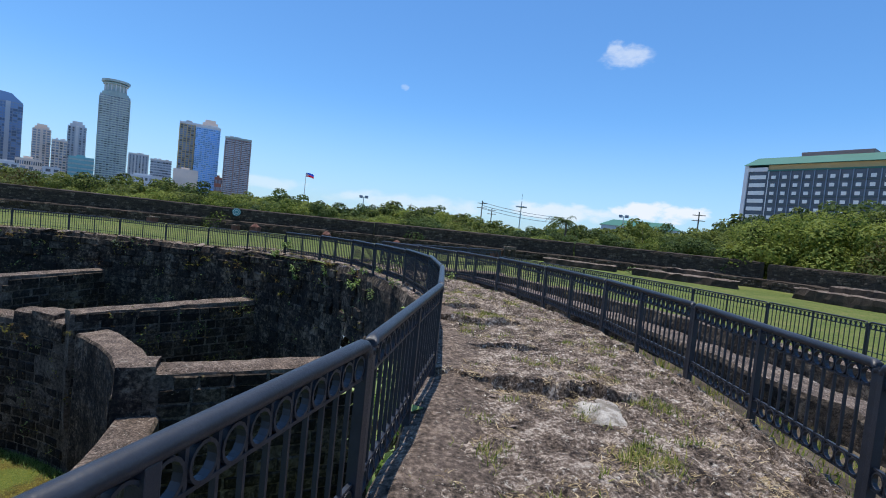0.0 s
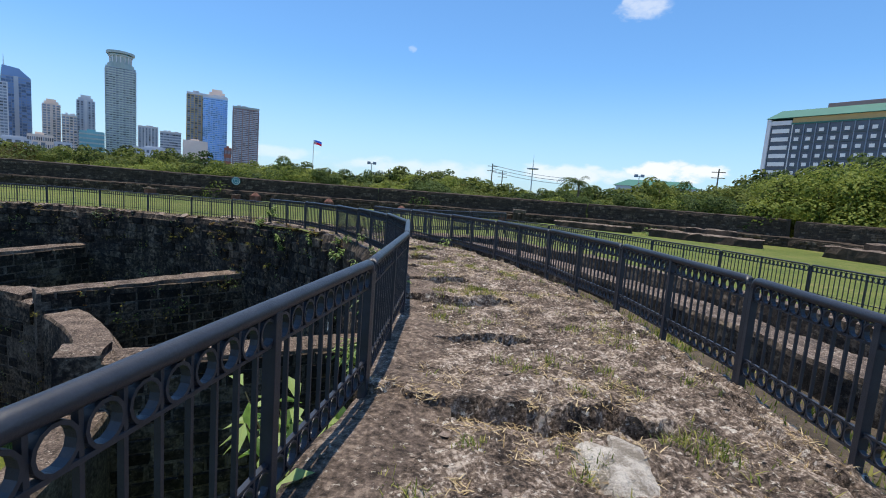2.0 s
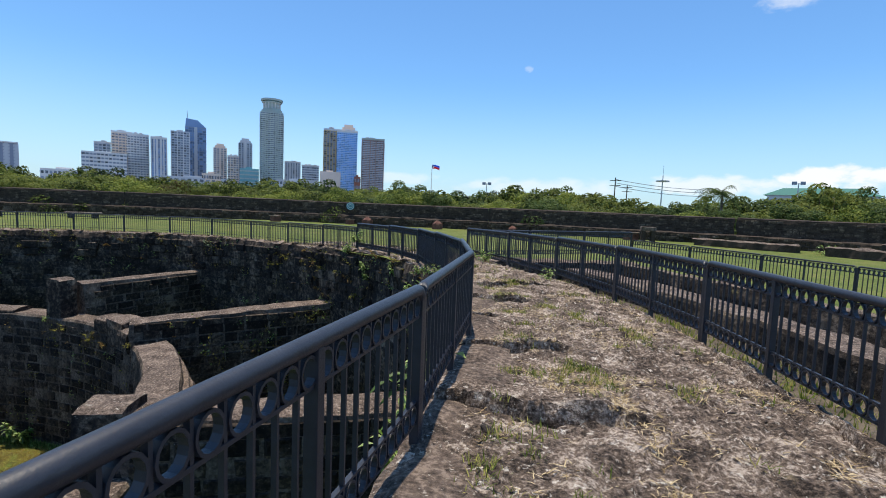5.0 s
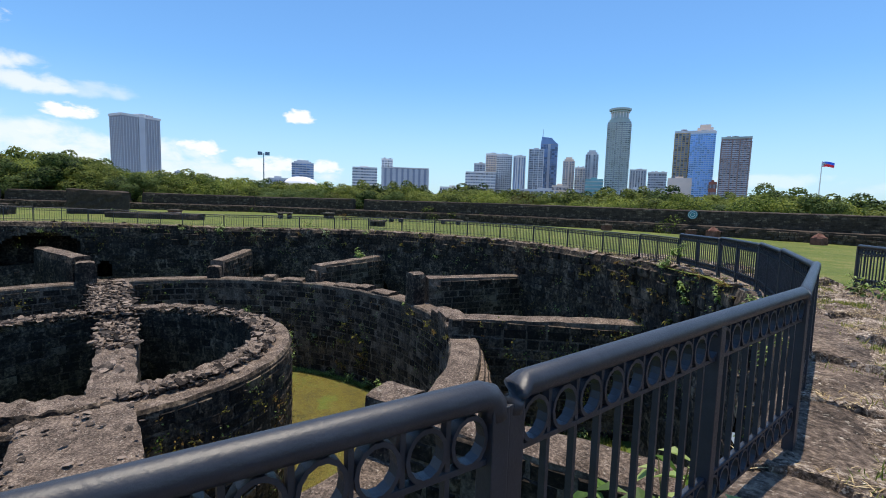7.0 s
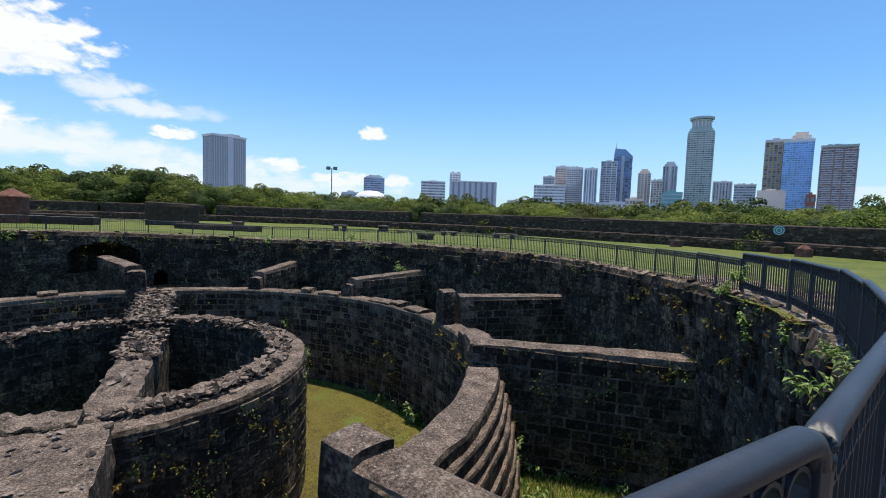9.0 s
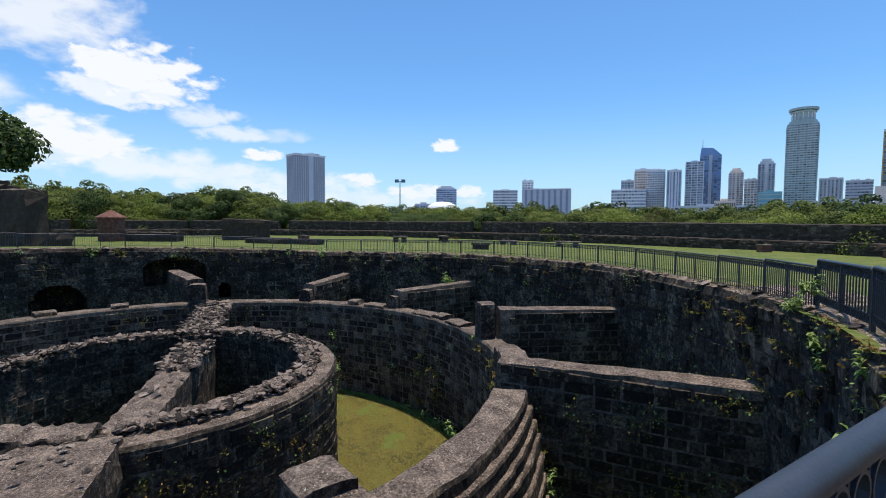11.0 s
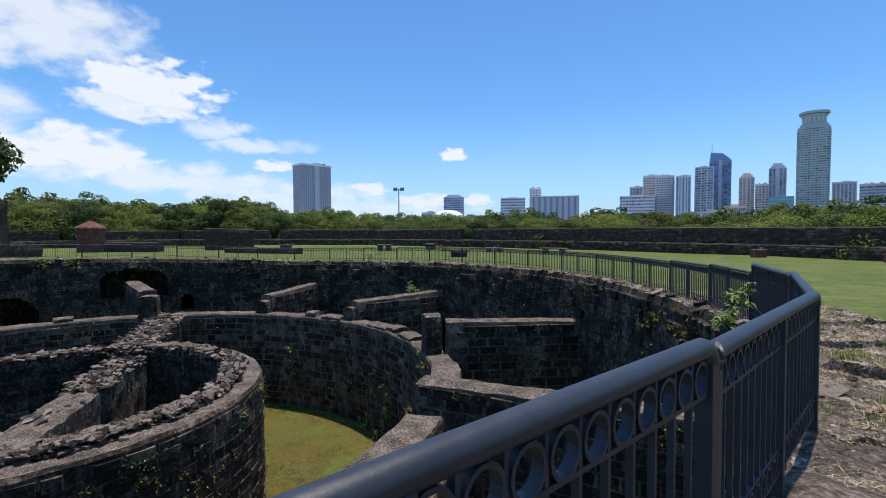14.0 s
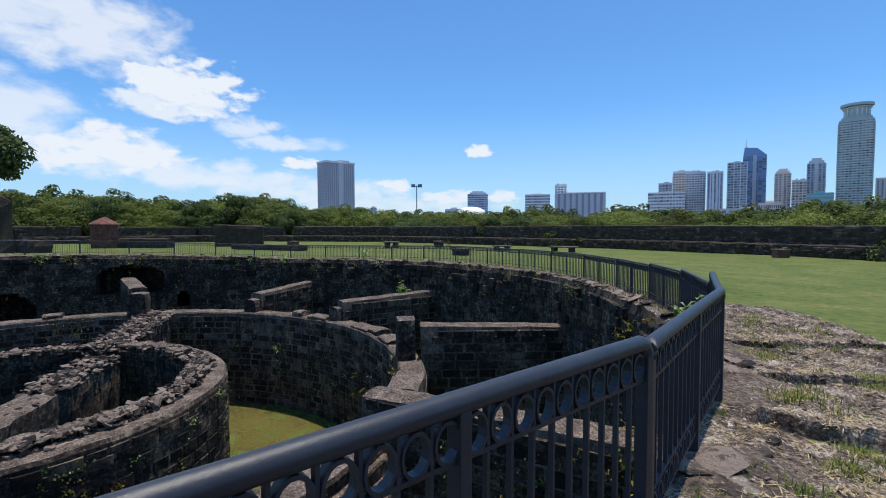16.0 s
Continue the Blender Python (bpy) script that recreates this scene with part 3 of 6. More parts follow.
path_mesh(-42, 68, R_RIM + 0.03, R_OUT, 0.031, "path", PATH_STONE, "worn grey stone walkway with cracks and dry grass")
lathe("wall_path_outer", [(R_OUT, -2.2, False), (R_OUT, -1.4, False), (R_OUT - 0.03, -0.7, True), (R_OUT - 0.05, -0.15, True), (R_OUT - 0.5, -0.15, True), (R_OUT - 0.6, -2.2, False)],
      -42, 43, 0.8, WALL_STONE, rough=0.12, scale=1.4)
tagged(bpy.data.objects["wall_path_outer"], "rough outer stone face of the walkway", "wall", kind="structure")

# outer trench beside the path, with a low wall in it
A_T0, A_T1, R_T = -70, 41.5, 27.6
disc("floor_trench", R_OUT - 0.3, 24.3, -1.02, EARTH, 1.2, 0.22, rings=12, label="earth floor of the narrow trench", a0=A_T0, a1=A_T1)
lathe("wall_trench_mid", wall_profile(24.1, 25.1, -1.9, -0.48, 0.35), A_T0, A_T1 - 2, 0.6, WALL_STONE, rough=0.09, top_mat=TOP_STONE)
tagged(bpy.data.objects["wall_trench_mid"], "low ruined wall in the trench with a light worn top", "wall", kind="structure")
disc("floor_ditch", 25.1, R_T + 0.2, -1.7, EARTH, 2, 0.12, label="earth floor of the dark ditch behind the low wall", a0=A_T0, a1=A_T1)
lathe("wall_trench_outer", [(R_T, -1.9, False), (R_T, -1.4, False), (R_T, -0.9, False), (R_T + 0.05, -0.56, False), (R_T + 0.4, -0.53, False), (R_T + 0.45, -1.9, False)], A_T0, A_T1, 0.8, WALL_STONE, rough=0.1, top_mat=TOP_STONE)
tagged(bpy.data.objects["wall_trench_outer"], "dark stone edge between trench and lawn", "wall", kind="structure")

straight_wall("wall_trench_end", P(R_OUT - 0.4, A_T1 + 0.7), P(R_T + 0.9, A_T1 + 0.7), 0.9, -2.2, -0.2, -0.48, WALL_STONE, TOP_STONE, "rough stone end of the trench below the lawn", rough=0.08)

# ---------------------------------------------------------------- lawn and land to the horizon


def ground_z(deg, r):
    far = -0.95 + 0.05 * math.sin(radians(deg * 2))
    near = rim_z(deg) - 0.06
    if (deg + 90) % 360 - 90 < A_T1 and (deg + 90) % 360 - 90 > A_T0:
        near = -0.55
    k = min(1, max(0, (r - 21) / 12))
    k = k * k * (3 - 2 * k)
    z = near + (far - near) * k
    if r > 62:
        z = far - 5.0 * min(1, (r - 62) / 14)
    return z


def ground_ring(name, radii, a0, a1, step, mat, label):
    n = int(round((a1 - a0) / step))
    verts, faces = [], []
    m = len(radii)
    for i in range(n + 1):
        d = a0 + (a1 - a0) * i / n
        for r in radii:
            verts.append(polar(r, d, ground_z(d, r) + 0.05 * n3(r * 0.3, d * 0.2, 0, 1)))
    for i in range(n):
        for j in range(m - 1):
            a = i * m + j
            faces.append((a, a + 1, a + m + 1, a + m))
    return tagged(from_mesh(name, verts, faces, mat, smooth=True), label, "ground", kind="structure")


land = ground_ring("ground", [27.9, 28.4, 29, 30, 33, 37, 42, 48, 55, 62, 70, 78, 100, 150, 250, 500, 1200, 3500], -180, 180, 3, GRASS, "mown lawn round the sunken fort")
land.data.materials.append(material("city_ground", [(0.12, 0.12, 0.11), (0.24, 0.23, 0.22), (0.36, 0.34, 0.32)], 0.05, 0.95, 0))
for f in land.data.polygons:
    if math.hypot(f.center.x - CX, f.center.y - CY) > 150:
        f.material_index = 1
ground_ring("lawn_edge", [18.4, 18.8, 19.3, 20, 21, 22, 23, 24, 26, 27.9], A_T1, 290, 1.5, GRASS, "mown lawn up to the rim of the pit")

# ---------------------------------------------------------------- iron fences


def fence_panel(length, seed_label, group, height=0.98, plain=False):
    """One fence panel: round top rail bent into its end posts, rings under the rail and along the foot, thin balusters, a middle post."""
    ob = empty("fence_panel", Matrix(), seed_label, "fence", group)
    x0, x1 = 0.025, length - 0.025
    bm = bmesh.new()
    rr, slim = (0.024, 0.72) if plain else (0.036, 1.0)
    h = height - rr
    tube(bm, [(x0 + 0.0, 0, h - 0.06), (x0 + 0.005, 0, h - 0.03), (x0 + 0.02, 0, h - 0.01), (x0 + 0.05, 0, h), (x0 + 0.3, 0, h), (x1 - 0.3, 0, h), (x1 - 0.05, 0, h), (x1 - 0.02, 0, h - 0.01),
              (x1 - 0.005, 0, h - 0.03), (x1, 0, h - 0.06)], rr, 14)
    part("top_rail", bm, IRON, ob, "thick round top rail", smooth=True)
    for nm, xa, w in (("end_post", x0, 0.055 * slim), ("end_post", x1, 0.055 * slim), ("middle_post", length / 2, 0.05 * slim)):
        bm = bmesh.new()
        box(bm, xa - w / 2, -0.03 * slim, -0.1, xa + w / 2, 0.03 * slim, h - (0.03 if nm == "end_post" else 0.02), 0.004)
        part(nm, bm, IRON, ob)
    zr, zb, zf = h - 0.165, 0.24, 0.1
    for nm, z in (("upper_bar", zr), ("lower_bar", zb), ("foot_bar", zf)):
        bm = bmesh.new()
        box(bm, x0 + 0.028, -0.013, z - 0.008, x1 - 0.028, 0.013, z + 0.008, 0.002)
        part(nm, bm, IRON, ob)
    n = int(round((length - 0.1) / 0.118))
    pitch = (length - 0.1) / n
    bal = ring = None
    for i in range(n):
        x = 0.05 + pitch * (i + 0.5)
        if i and abs(0.05 + pitch * i - length / 2) > 0.05:
            if bal is None:
                bm = bmesh.new()
                box(bm, -0.0065, -0.011, zf, 0.0065, 0.011, h - 0.03)
                bal = part("baluster", bm, IRON, ob)
                bal.location = (0.05 + pitch * i, 0, 0)
            else:
                o = new("baluster", bal.data)
                o.parent = ob
                o.location = (0.05 + pitch * i, 0, 0)
        for zc in (h - 0.1, (zb + zf) / 2):
            if plain and zc < 0.5:
                continue
            if ring is None:
                bm = bmesh.new()
                k, r0, wd, th = 14, 0.05, 0.005, 0.017
                vs = []
                for q in range(k):
                    c, s_ = math.cos(2 * math.pi * q / k), math.sin(2 * math.pi * q / k)
                    vs.append([bm.verts.new(((r0 + a) * c, b, (r0 + a) * s_ * 1.18)) for a, b in ((-wd, -th), (wd, -th), (wd, th), (-wd, th))])
                for q in range(k):
                    A, B = vs[q], vs[(q + 1) % k]
                    for u in range(4):
                        bm.faces.new((A[u], A[(u + 1) % 4], B[(u + 1) % 4], B[u]))
                ring = part("ring", bm, IRON, ob)
                ring.location = (x, 0, zc)
            else:
                o = new("ring", ring.data)
                o.parent = ob
                o.location = (x, 0, zc)
    return ob


def span(p, q):
    """The pose of a panel from foot p to foot q, upright, its rails sloping with the ground."""
    d = q - p
    ln = math.hypot(d.x, d.y)
    m = Matrix(((d.x / ln, -d.y / ln, 0, p.x), (d.y / ln, d.x / ln, 0, p.y), (d.z / ln, 0, 1, p.z), (0, 0, 0, 1)))
    return m


def fence_run(joints, dz, label, group, plain=False):
    """Panels from joint to joint; a joint is an angle and a radius round the bastion's middle."""
    first = None
    for (a0, r0), (a1, r1) in zip(joints, joints[1:]):
        p, q = polar(r0, a0, dz(a0)), polar(r1, a1, dz(a1))
        ln = math.hypot(q.x - p.x, q.y - p.y)
        if first is None:
            base, first = ln, fence_panel(ln, label, group, plain=plain)
            first.matrix_world = span(p, q)
        else:
            copy_thing(first, span(p, q) @ Matrix.Diagonal((ln / base, 1, 1, 1)))


NEAR = [(-42.6, 17.78), (-34.5, 17.8), (-26.4, 17.85), (-18.3, 17.9), (-10.2, 17.96), (-1.7, 18.03), (6.0, 18.12), (14.3, 18.33), (22.3, 18.42), (30.8, 18.44), (37.9, 18.66), (45.9, 18.72), (54.0, 18.75)]
fence_run(NEAR, rim_z, "dark blue-black iron fence panel along the pit's edge", "fence beside the path")
fence_run([(54.0 + 8.1 * k, 18.72) for k in range(25)], lambda a: rim_z(a) - 0.1, "dark iron fence panel on the far rim of the pit", "fence round the pit", plain=True)
fence_run([(-6.2 + 7.12 * k, R_FENCE2) for k in range(-4, 8)], lambda a: rim_z(a) - 0.02, "dark iron fence panel with rings beside the trench", "fence beside the trench")
fence_run([(43.6 - 5.3 * k, 29.3) for k in range(14, -1, -1)], lambda a: -0.62, "dark iron fence panel on the lawn edge", "fence on the lawn", plain=True)
fence_run([(43.7, R_FENCE2), (43.7, R_FENCE2 + 2.68), (43.7, R_FENCE2 + 5.36), (43.7, 29.3)], lambda a: -0.3, "short dark iron fence panel closing the trench", "fence beside the trench")

# ---------------------------------------------------------------- outer parapet
PERIM = [(-70, -48), (-86, -8), (-74, 22), (-46, 43.5), (-30, 49.5), (-8, 52.5), (14, 50), (29, 42), (35, 26), (40, -20)]
PARA_TOP = 1.42
RUNS = []                               # the faces of the parapet that carry courses


def parapet():
    pts = [Vector((x, y, 0)) for x, y in PERIM]
    k = 0
    for a, b in zip(pts, pts[1:]):
        d = (b - a)
        ln = d.length
        d.normalize()
        out = Vector((-d.y, d.x, 0))
        if (a + b).dot(out) / 2 < Vector((CX, CY, 0)).dot(out):
            out = -out
        w = straight_wall("wall_parapet_base", a + out * 0.7, b + out * 0.7, 1.7, -2.5, -0.02, -0.02, PARAPET, PARAPET, "rough dark stone foot of the outer parapet", seg=0.6, rough=0.16, face=0.4)
        RUNS.append((w, a - out * 0.15, b - out * 0.15, -1.15, -0.1, 0.24, 0.42, 0.8, 0.14))
        n = max(1, int(ln / 13))
        for i in range(n):
            u0 = a + d * (ln * i / n + (0.9 if i else 0.0))
            u1 = a + d * (ln * (i + 1) / n - (0.9 if i < n - 1 else 0.0))
            w = straight_wall("wall_parapet", u0 + out * 0.9, u1 + out * 0.9, 0.95, -0.3, PARA_TOP + 0.06 * math.sin(k * 2.1), PARA_TOP + 0.06 * math.sin(k * 1.3 + 1), PARAPET, PARAPET,
                          "dark brown stone parapet wall with embrasures", seg=0.6, rough=0.09, face=0.25)
            RUNS.append((w, u0 + out * 0.425, u1 + out * 0.425, -0.05, PARA_TOP - 0.12, 0.2, 0.5, 0.85, 0.035))
            k += 1


parapet()

# ---------------------------------------------------------------- trees
LEAVES = [material("leaves_" + n, c, 0.5, 0.6, 0, island=0.4, random_shift=0.3, contrast=0.3, spec=0.15, thin=0.4) for n, c in (
    ("mid", [(0.02, 0.035, 0.008), (0.055, 0.085, 0.015), (0.1, 0.14, 0.026), (0.17, 0.2, 0.045)]),
    ("dark", [(0.014, 0.03, 0.01), (0.035, 0.066, 0.018), (0.06, 0.1, 0.025), (0.1, 0.14, 0.04)]),
    ("light", [(0.035, 0.06, 0.01), (0.09, 0.14, 0.02), (0.15, 0.2, 0.035), (0.23, 0.27, 0.055)]),
    ("russet", [(0.05, 0.04, 0.012), (0.1, 0.085, 0.02), (0.16, 0.12, 0.035), (0.12, 0.15, 0.04)]))]
BARK = material("bark", [(0.05, 0.04, 0.03), (0.12, 0.1, 0.08), (0.2, 0.17, 0.14)], 3, 0.9, 0.5, 12)


def leaf_cloud(rng, centres, count, size, flat=0.6):
    """Many small bent leaf sprays scattered through the given lumps (centre, radius)."""
    verts, faces = [], []
    tot = sum(r * r for _, r in centres)
    for c, r in centres:
        for _ in range(int(count * r * r / tot)):
            v = Vector((rng.gauss(0, 1), rng.gauss(0, 1), rng.gauss(0, 1)))
            v.normalize()
            rad = r * (0.62 + 0.42 * rng.random() ** 0.5)
            p = c + Vector((v.x * rad, v.y * rad, v.z * rad * 0.8))
            nrm = (v + Vector((rng.uniform(-0.7, 0.7), rng.uniform(-0.7, 0.7), rng.uniform(-0.2, 0.9)))).normalized()
            u = nrm.orthogonal().normalized()
            u.rotate(Matrix.Rotation(rng.uniform(0, 6.28), 3, nrm))
            w = nrm.cross(u)
            s = size * rng.uniform(0.6, 1.3)
            b = len(verts)
            verts += [p - u * s * 0.5, p + w * s * flat * 0.5 - nrm * s * 0.1, p + u * s * 0.55, p - w * s * flat * 0.5 - nrm * s * 0.1]
            faces.append((b, b + 1, b + 2, b + 3))
    return verts, faces


def make_tree(seed, height, spread, leaf_mat, leaves=11000, size=0.27, trunk=0.3, label="broadleaf tree with a full green crown", crown_from=0.3):
    rng = random.Random(seed)
    ob = empty("tree", Matrix(), label, "tree", "trees beyond the parapet")
    bm = bmesh.new()
    top = height * 0.55
    bend = rng.uniform(-0.4, 0.4)
    tube(bm, [(0, 0, -0.3), (0.05, bend * 0.3, top * 0.4), (bend, 0.1, top * 0.75), (bend * 1.2, 0, top)], [trunk, trunk * 0.8, trunk * 0.6, trunk * 0.35], 8)
    lumps = []
    for i in range(22):
        a = i * 2.4 + rng.uniform(-0.4, 0.4)
        f = math.sqrt((i + 0.5) / 22)
        r = spread * f * rng.uniform(0.75, 1.05)
        hz = height * (crown_from + (0.92 - crown_from) * (1 - 0.75 * f * f) * rng.uniform(0.72, 1.04))
        c = Vector((r * math.cos(a), r * math.sin(a), hz))
        lumps.append((c, spread * rng.uniform(0.2, 0.36)))
        if i % 2 == 0:
            tube(bm, [(bend * 0.8, 0, top * 0.7), (c.x * 0.5, c.y * 0.5, top * 0.5 + c.z * 0.45), (c.x * 0.9, c.y * 0.9, c.z)], [trunk * 0.35, trunk * 0.22, trunk * 0.08], 5)
    part("trunk", bm, BARK, ob, smooth=True)
    v, f = leaf_cloud(rng, lumps, leaves, size)
    cr = from_mesh("crown", v, f, leaf_mat, ob)
    cr["kind"] = "stuff"
    return ob


TREE_TOP = [(-135, 5.5), (-122, 3.2), (-112, 3.5), (-104, 3.1), (-95, 3.7), (-90, 2.6), (-80, 1.7), (-72, 1.9), (-60, 1.9), (-45, 1.8), (-30, 2.1), (-20, 2.5), (-14, 1.9), (-8, 2.5), (-3, 2.8), (3, 2.1), (10, 1.7), (18, 1.9),
            (22, 2.4), (25, 3.6), (28, 3.0), (31, 3.2), (34, 4.6), (41, 6.6), (50, 8.0), (60, 7)]
EYE0 = Vector((0.4, 8.0, 1.42))


def away(az, dist, z=0.0):
    return Vector((EYE0.x + dist * math.sin(radians(az)), EYE0.y + dist * math.cos(radians(az)), z))


def perim_distance(az):
    """How far the parapet lies in that direction."""
    d = Vector((math.sin(radians(az)), math.cos(radians(az))))
    best = 200.0
    for (x0, y0), (x1, y1) in zip(PERIM, PERIM[1:]):
        ex, ey = x1 - x0, y1 - y0
        den = d.x * ey - d.y * ex
        if abs(den) < 1e-6:
            continue
        t = ((x0 - EYE0.x) * ey - (y0 - EYE0.y) * ex) / den
        u = ((x0 - EYE0.x) * d.y - (y0 - EYE0.y) * d.x) / den
        if t > 0 and 0 <= u <= 1:
            best = min(best, t)
    return best


def plant_trees():
    rng = random.Random(5)
    kinds = [make_tree(11, 10, 4.6, LEAVES[0]), make_tree(12, 10, 4.2, LEAVES[1], label="dark green rounded broadleaf tree"), make_tree(13, 10, 5.0, LEAVES[2], leaves=10000, label="light green spreading broadleaf tree"),
             make_tree(14, 10, 4.4, LEAVES[0], label="mid-green bushy broadleaf tree"), make_tree(15, 10, 4.2, LEAVES[3], leaves=10000, label="tree with russet and green leaves"), make_tree(16, 10, 5.4, LEAVES[1], leaves=12000, label="broad dark green broadleaf tree")]
    kinds += [make_tree(21 + i, 10, 4.6, LEAVES[q], leaves=3600, size=0.46, label="rounded broadleaf tree far behind the parapet") for i, q in enumerate((0, 1, 2, 0))]
    used = set()
    for row, (extra, drop, stepdeg) in enumerate(((6, 1.1, 3.7), (15, 0.45, 3.6), (30, 0.0, 3.0), (52, 0.1, 2.8))):
        az = -128.0 + row * 1.3
        while az < 56:
            dist = perim_distance(az) + extra + rng.uniform(-2, 3)
            el = interp(az, TREE_TOP) + 0.75 - 0.8 * drop * rng.uniform(0.5, 1.2) + (rng.uniform(-0.1, 0.5) if rng.random() < 0.5 else rng.uniform(-0.6, -0.1))
            gz = -6.0 if row else -4.5
            hgt = EYE0.z + dist * math.tan(radians(max(0.4, el))) - gz
            k = rng.choice((0, 0, 1, 2, 2, 3, 4, 5))
            if 33 < az < 48:
                k = rng.choice((2, 2, 0, 3))
            if row > 1:
                k = rng.choice((6, 7, 8, 9))
            wide = min(1.5, max(0.75, 0.55 * hgt / 10 + 0.45)) * rng.uniform(0.9, 1.15)
            m = Matrix.Translation(away(az, dist, gz)) @ Matrix.Rotation(rng.uniform(0, 6.28), 4, "Z") @ Matrix.Diagonal((wide, wide, hgt / 10.9, 1))
            if k in used:
                copy_thing(kinds[k], m @ Matrix.Diagonal([1 / q for q in kinds[k].scale] + [1]))
            else:
                kinds[k].matrix_world = m
                used.add(k)
            az += stepdeg * rng.uniform(0.75, 1.25) * 60 / max(45, dist)
    for k, ob in enumerate(kinds):
        if k not in used:
            ob.matrix_world = Matrix.Translation(away(-100 + k, 120, -6))


plant_trees()

# ---------------------------------------------------------------- skyline


def paint(name, c, rough=0.7, metal=0.0, var=0.12, scale=0.05, spec=0.4, island=0.0):
    return material(name, [tuple(x * (1 - var) for x in c), c, tuple(min(1, x * (1 + var)) for x in c)], scale, rough, 0, metal=metal, contrast=0.2, spec=spec, island=island)


GLASS_D = paint("dark_window_glass", (0.15, 0.18, 0.23), 0.2, spec=0.6, var=0.6, island=0.7)
GLASS_B = paint("blue_window_glass", (0.12, 0.2, 0.36), 0.2, spec=0.6, var=0.45, island=0.6)
GLASS_S = paint("bright_blue_glass", (0.14, 0.34, 0.68), 0.2, spec=0.6, var=0.35, island=0.5)
GLASS_T = paint("teal_window_glass", (0.15, 0.36, 0.4), 0.25, spec=0.6)
WHITE_W = paint("pale_concrete", (0.66, 0.66, 0.67))
GREY_W = paint("grey_concrete", (0.48, 0.51, 0.56))
BEIGE_W = paint("beige_concrete", (0.68, 0.57, 0.49))
GREEN_W = paint("green_grey_cladding", (0.36, 0.44, 0.42))
GREEN_T = paint("pale_green_balconies", (0.5, 0.57, 0.54))
BROWN_W = paint("brown_cladding", (0.3, 0.21, 0.19))
GOLD_W = paint("ochre_cladding", (0.58, 0.42, 0.2))
BLUE_W = paint("blue_cladding", (0.42, 0.6, 0.85))
DARK_W = paint("dark_slate_cladding", (0.24, 0.28, 0.37))
ROOF_G = paint("green_metal_roof", (0.05, 0.17, 0.14), 0.6, spec=0.2)
ROOF_R = paint("rust_metal_roof", (0.25, 0.09, 0.06), 0.6)
WIN_W = paint("pale_window_frames", (0.76, 0.76, 0.73))


def window_bands(ob, half_w, half_d, z0, z1, floors, cols, mat, fill=(0.7, 0.6), name="window_grid", proud=0.25):
    """Windows on the four sides of a block, floor by floor, each one a thin box standing out of the wall."""
    verts, faces = [], []
    fh = (z1 - z0) / floors

    def put(face, x0, x1, za, zb):
        b = len(verts)
        for y in (0, proud):
            for x, z in ((x0, za), (x1, za), (x1, zb), (x0, zb)):
                if face == 0:
                    verts.append((x, -half_d - y, z))
                elif face == 1:
                    verts.append((half_w + y, x, z))
                elif face == 2:
                    verts.append((-half_w - y, -x, z))
        for f in ((4, 5, 6, 7), (0, 1, 5, 4), (1, 2, 6, 5), (2, 3, 7, 6), (3, 0, 4, 7)):
            faces.append(tuple(b + i for i in f))
    for face in (0, 1, 2):
        hw = half_w if face == 0 else half_d
        n = max(1, int(round(cols * hw / half_w)))
        cw = 2 * hw / n
        for fl in range(floors):
            za = z0 + fh * (fl + 0.5 - fill[1] / 2)
            for c in range(n):
                xm = -hw + cw * (c + 0.5)
                put(face, xm - cw * fill[0] / 2, xm + cw * fill[0] / 2, za, za + fh * fill[1])
    o = from_mesh(name, verts, faces, mat, ob)
    o["kind"] = "stuff"
    return o


def facade_trim(ob, half_w, half_d, z0, z1, floors, cols, kind, mat):
    """Balcony slabs on every floor, or piers up the whole height, standing out of a tower's front and sides."""
    bm = bmesh.new()
    fh = (z1 - z0) / floors
    if "slab" in kind:
        for f in range(floors):
            z = z0 + fh * f
            for x0, x1 in ((-0.92, -0.3), (-0.22, 0.22), (0.3, 0.92)):
                box(bm, half_w * x0, -half_d - 1.3, z, half_w * x1, -half_d, z + fh * 0.3)
            for sx in (-1, 1):
                box(bm, min(sx * half_w, sx * (half_w + 1.2)), -half_d * 0.7, z, max(sx * half_w, sx * (half_w + 1.2)), half_d * 0.7, z + fh * 0.3)
    if "pier" in kind:
        n = max(3, cols // 2)
        for i in range(n + 1):
            x = -half_w + 2 * half_w * i / n
            w = half_w * 0.05
            box(bm, x - w, -half_d - 0.9, z0 - 6, x + w, -half_d, z1 + 0.5)
    if "core" in kind:                                  # a plain stair shaft up the middle
        box(bm, -half_w * 0.16, -half_d - 0.8, z0 - 6, half_w * 0.16, -half_d, z1 + 1.5)
    part("facade_trim", bm, mat, ob)["kind"] = "stuff"


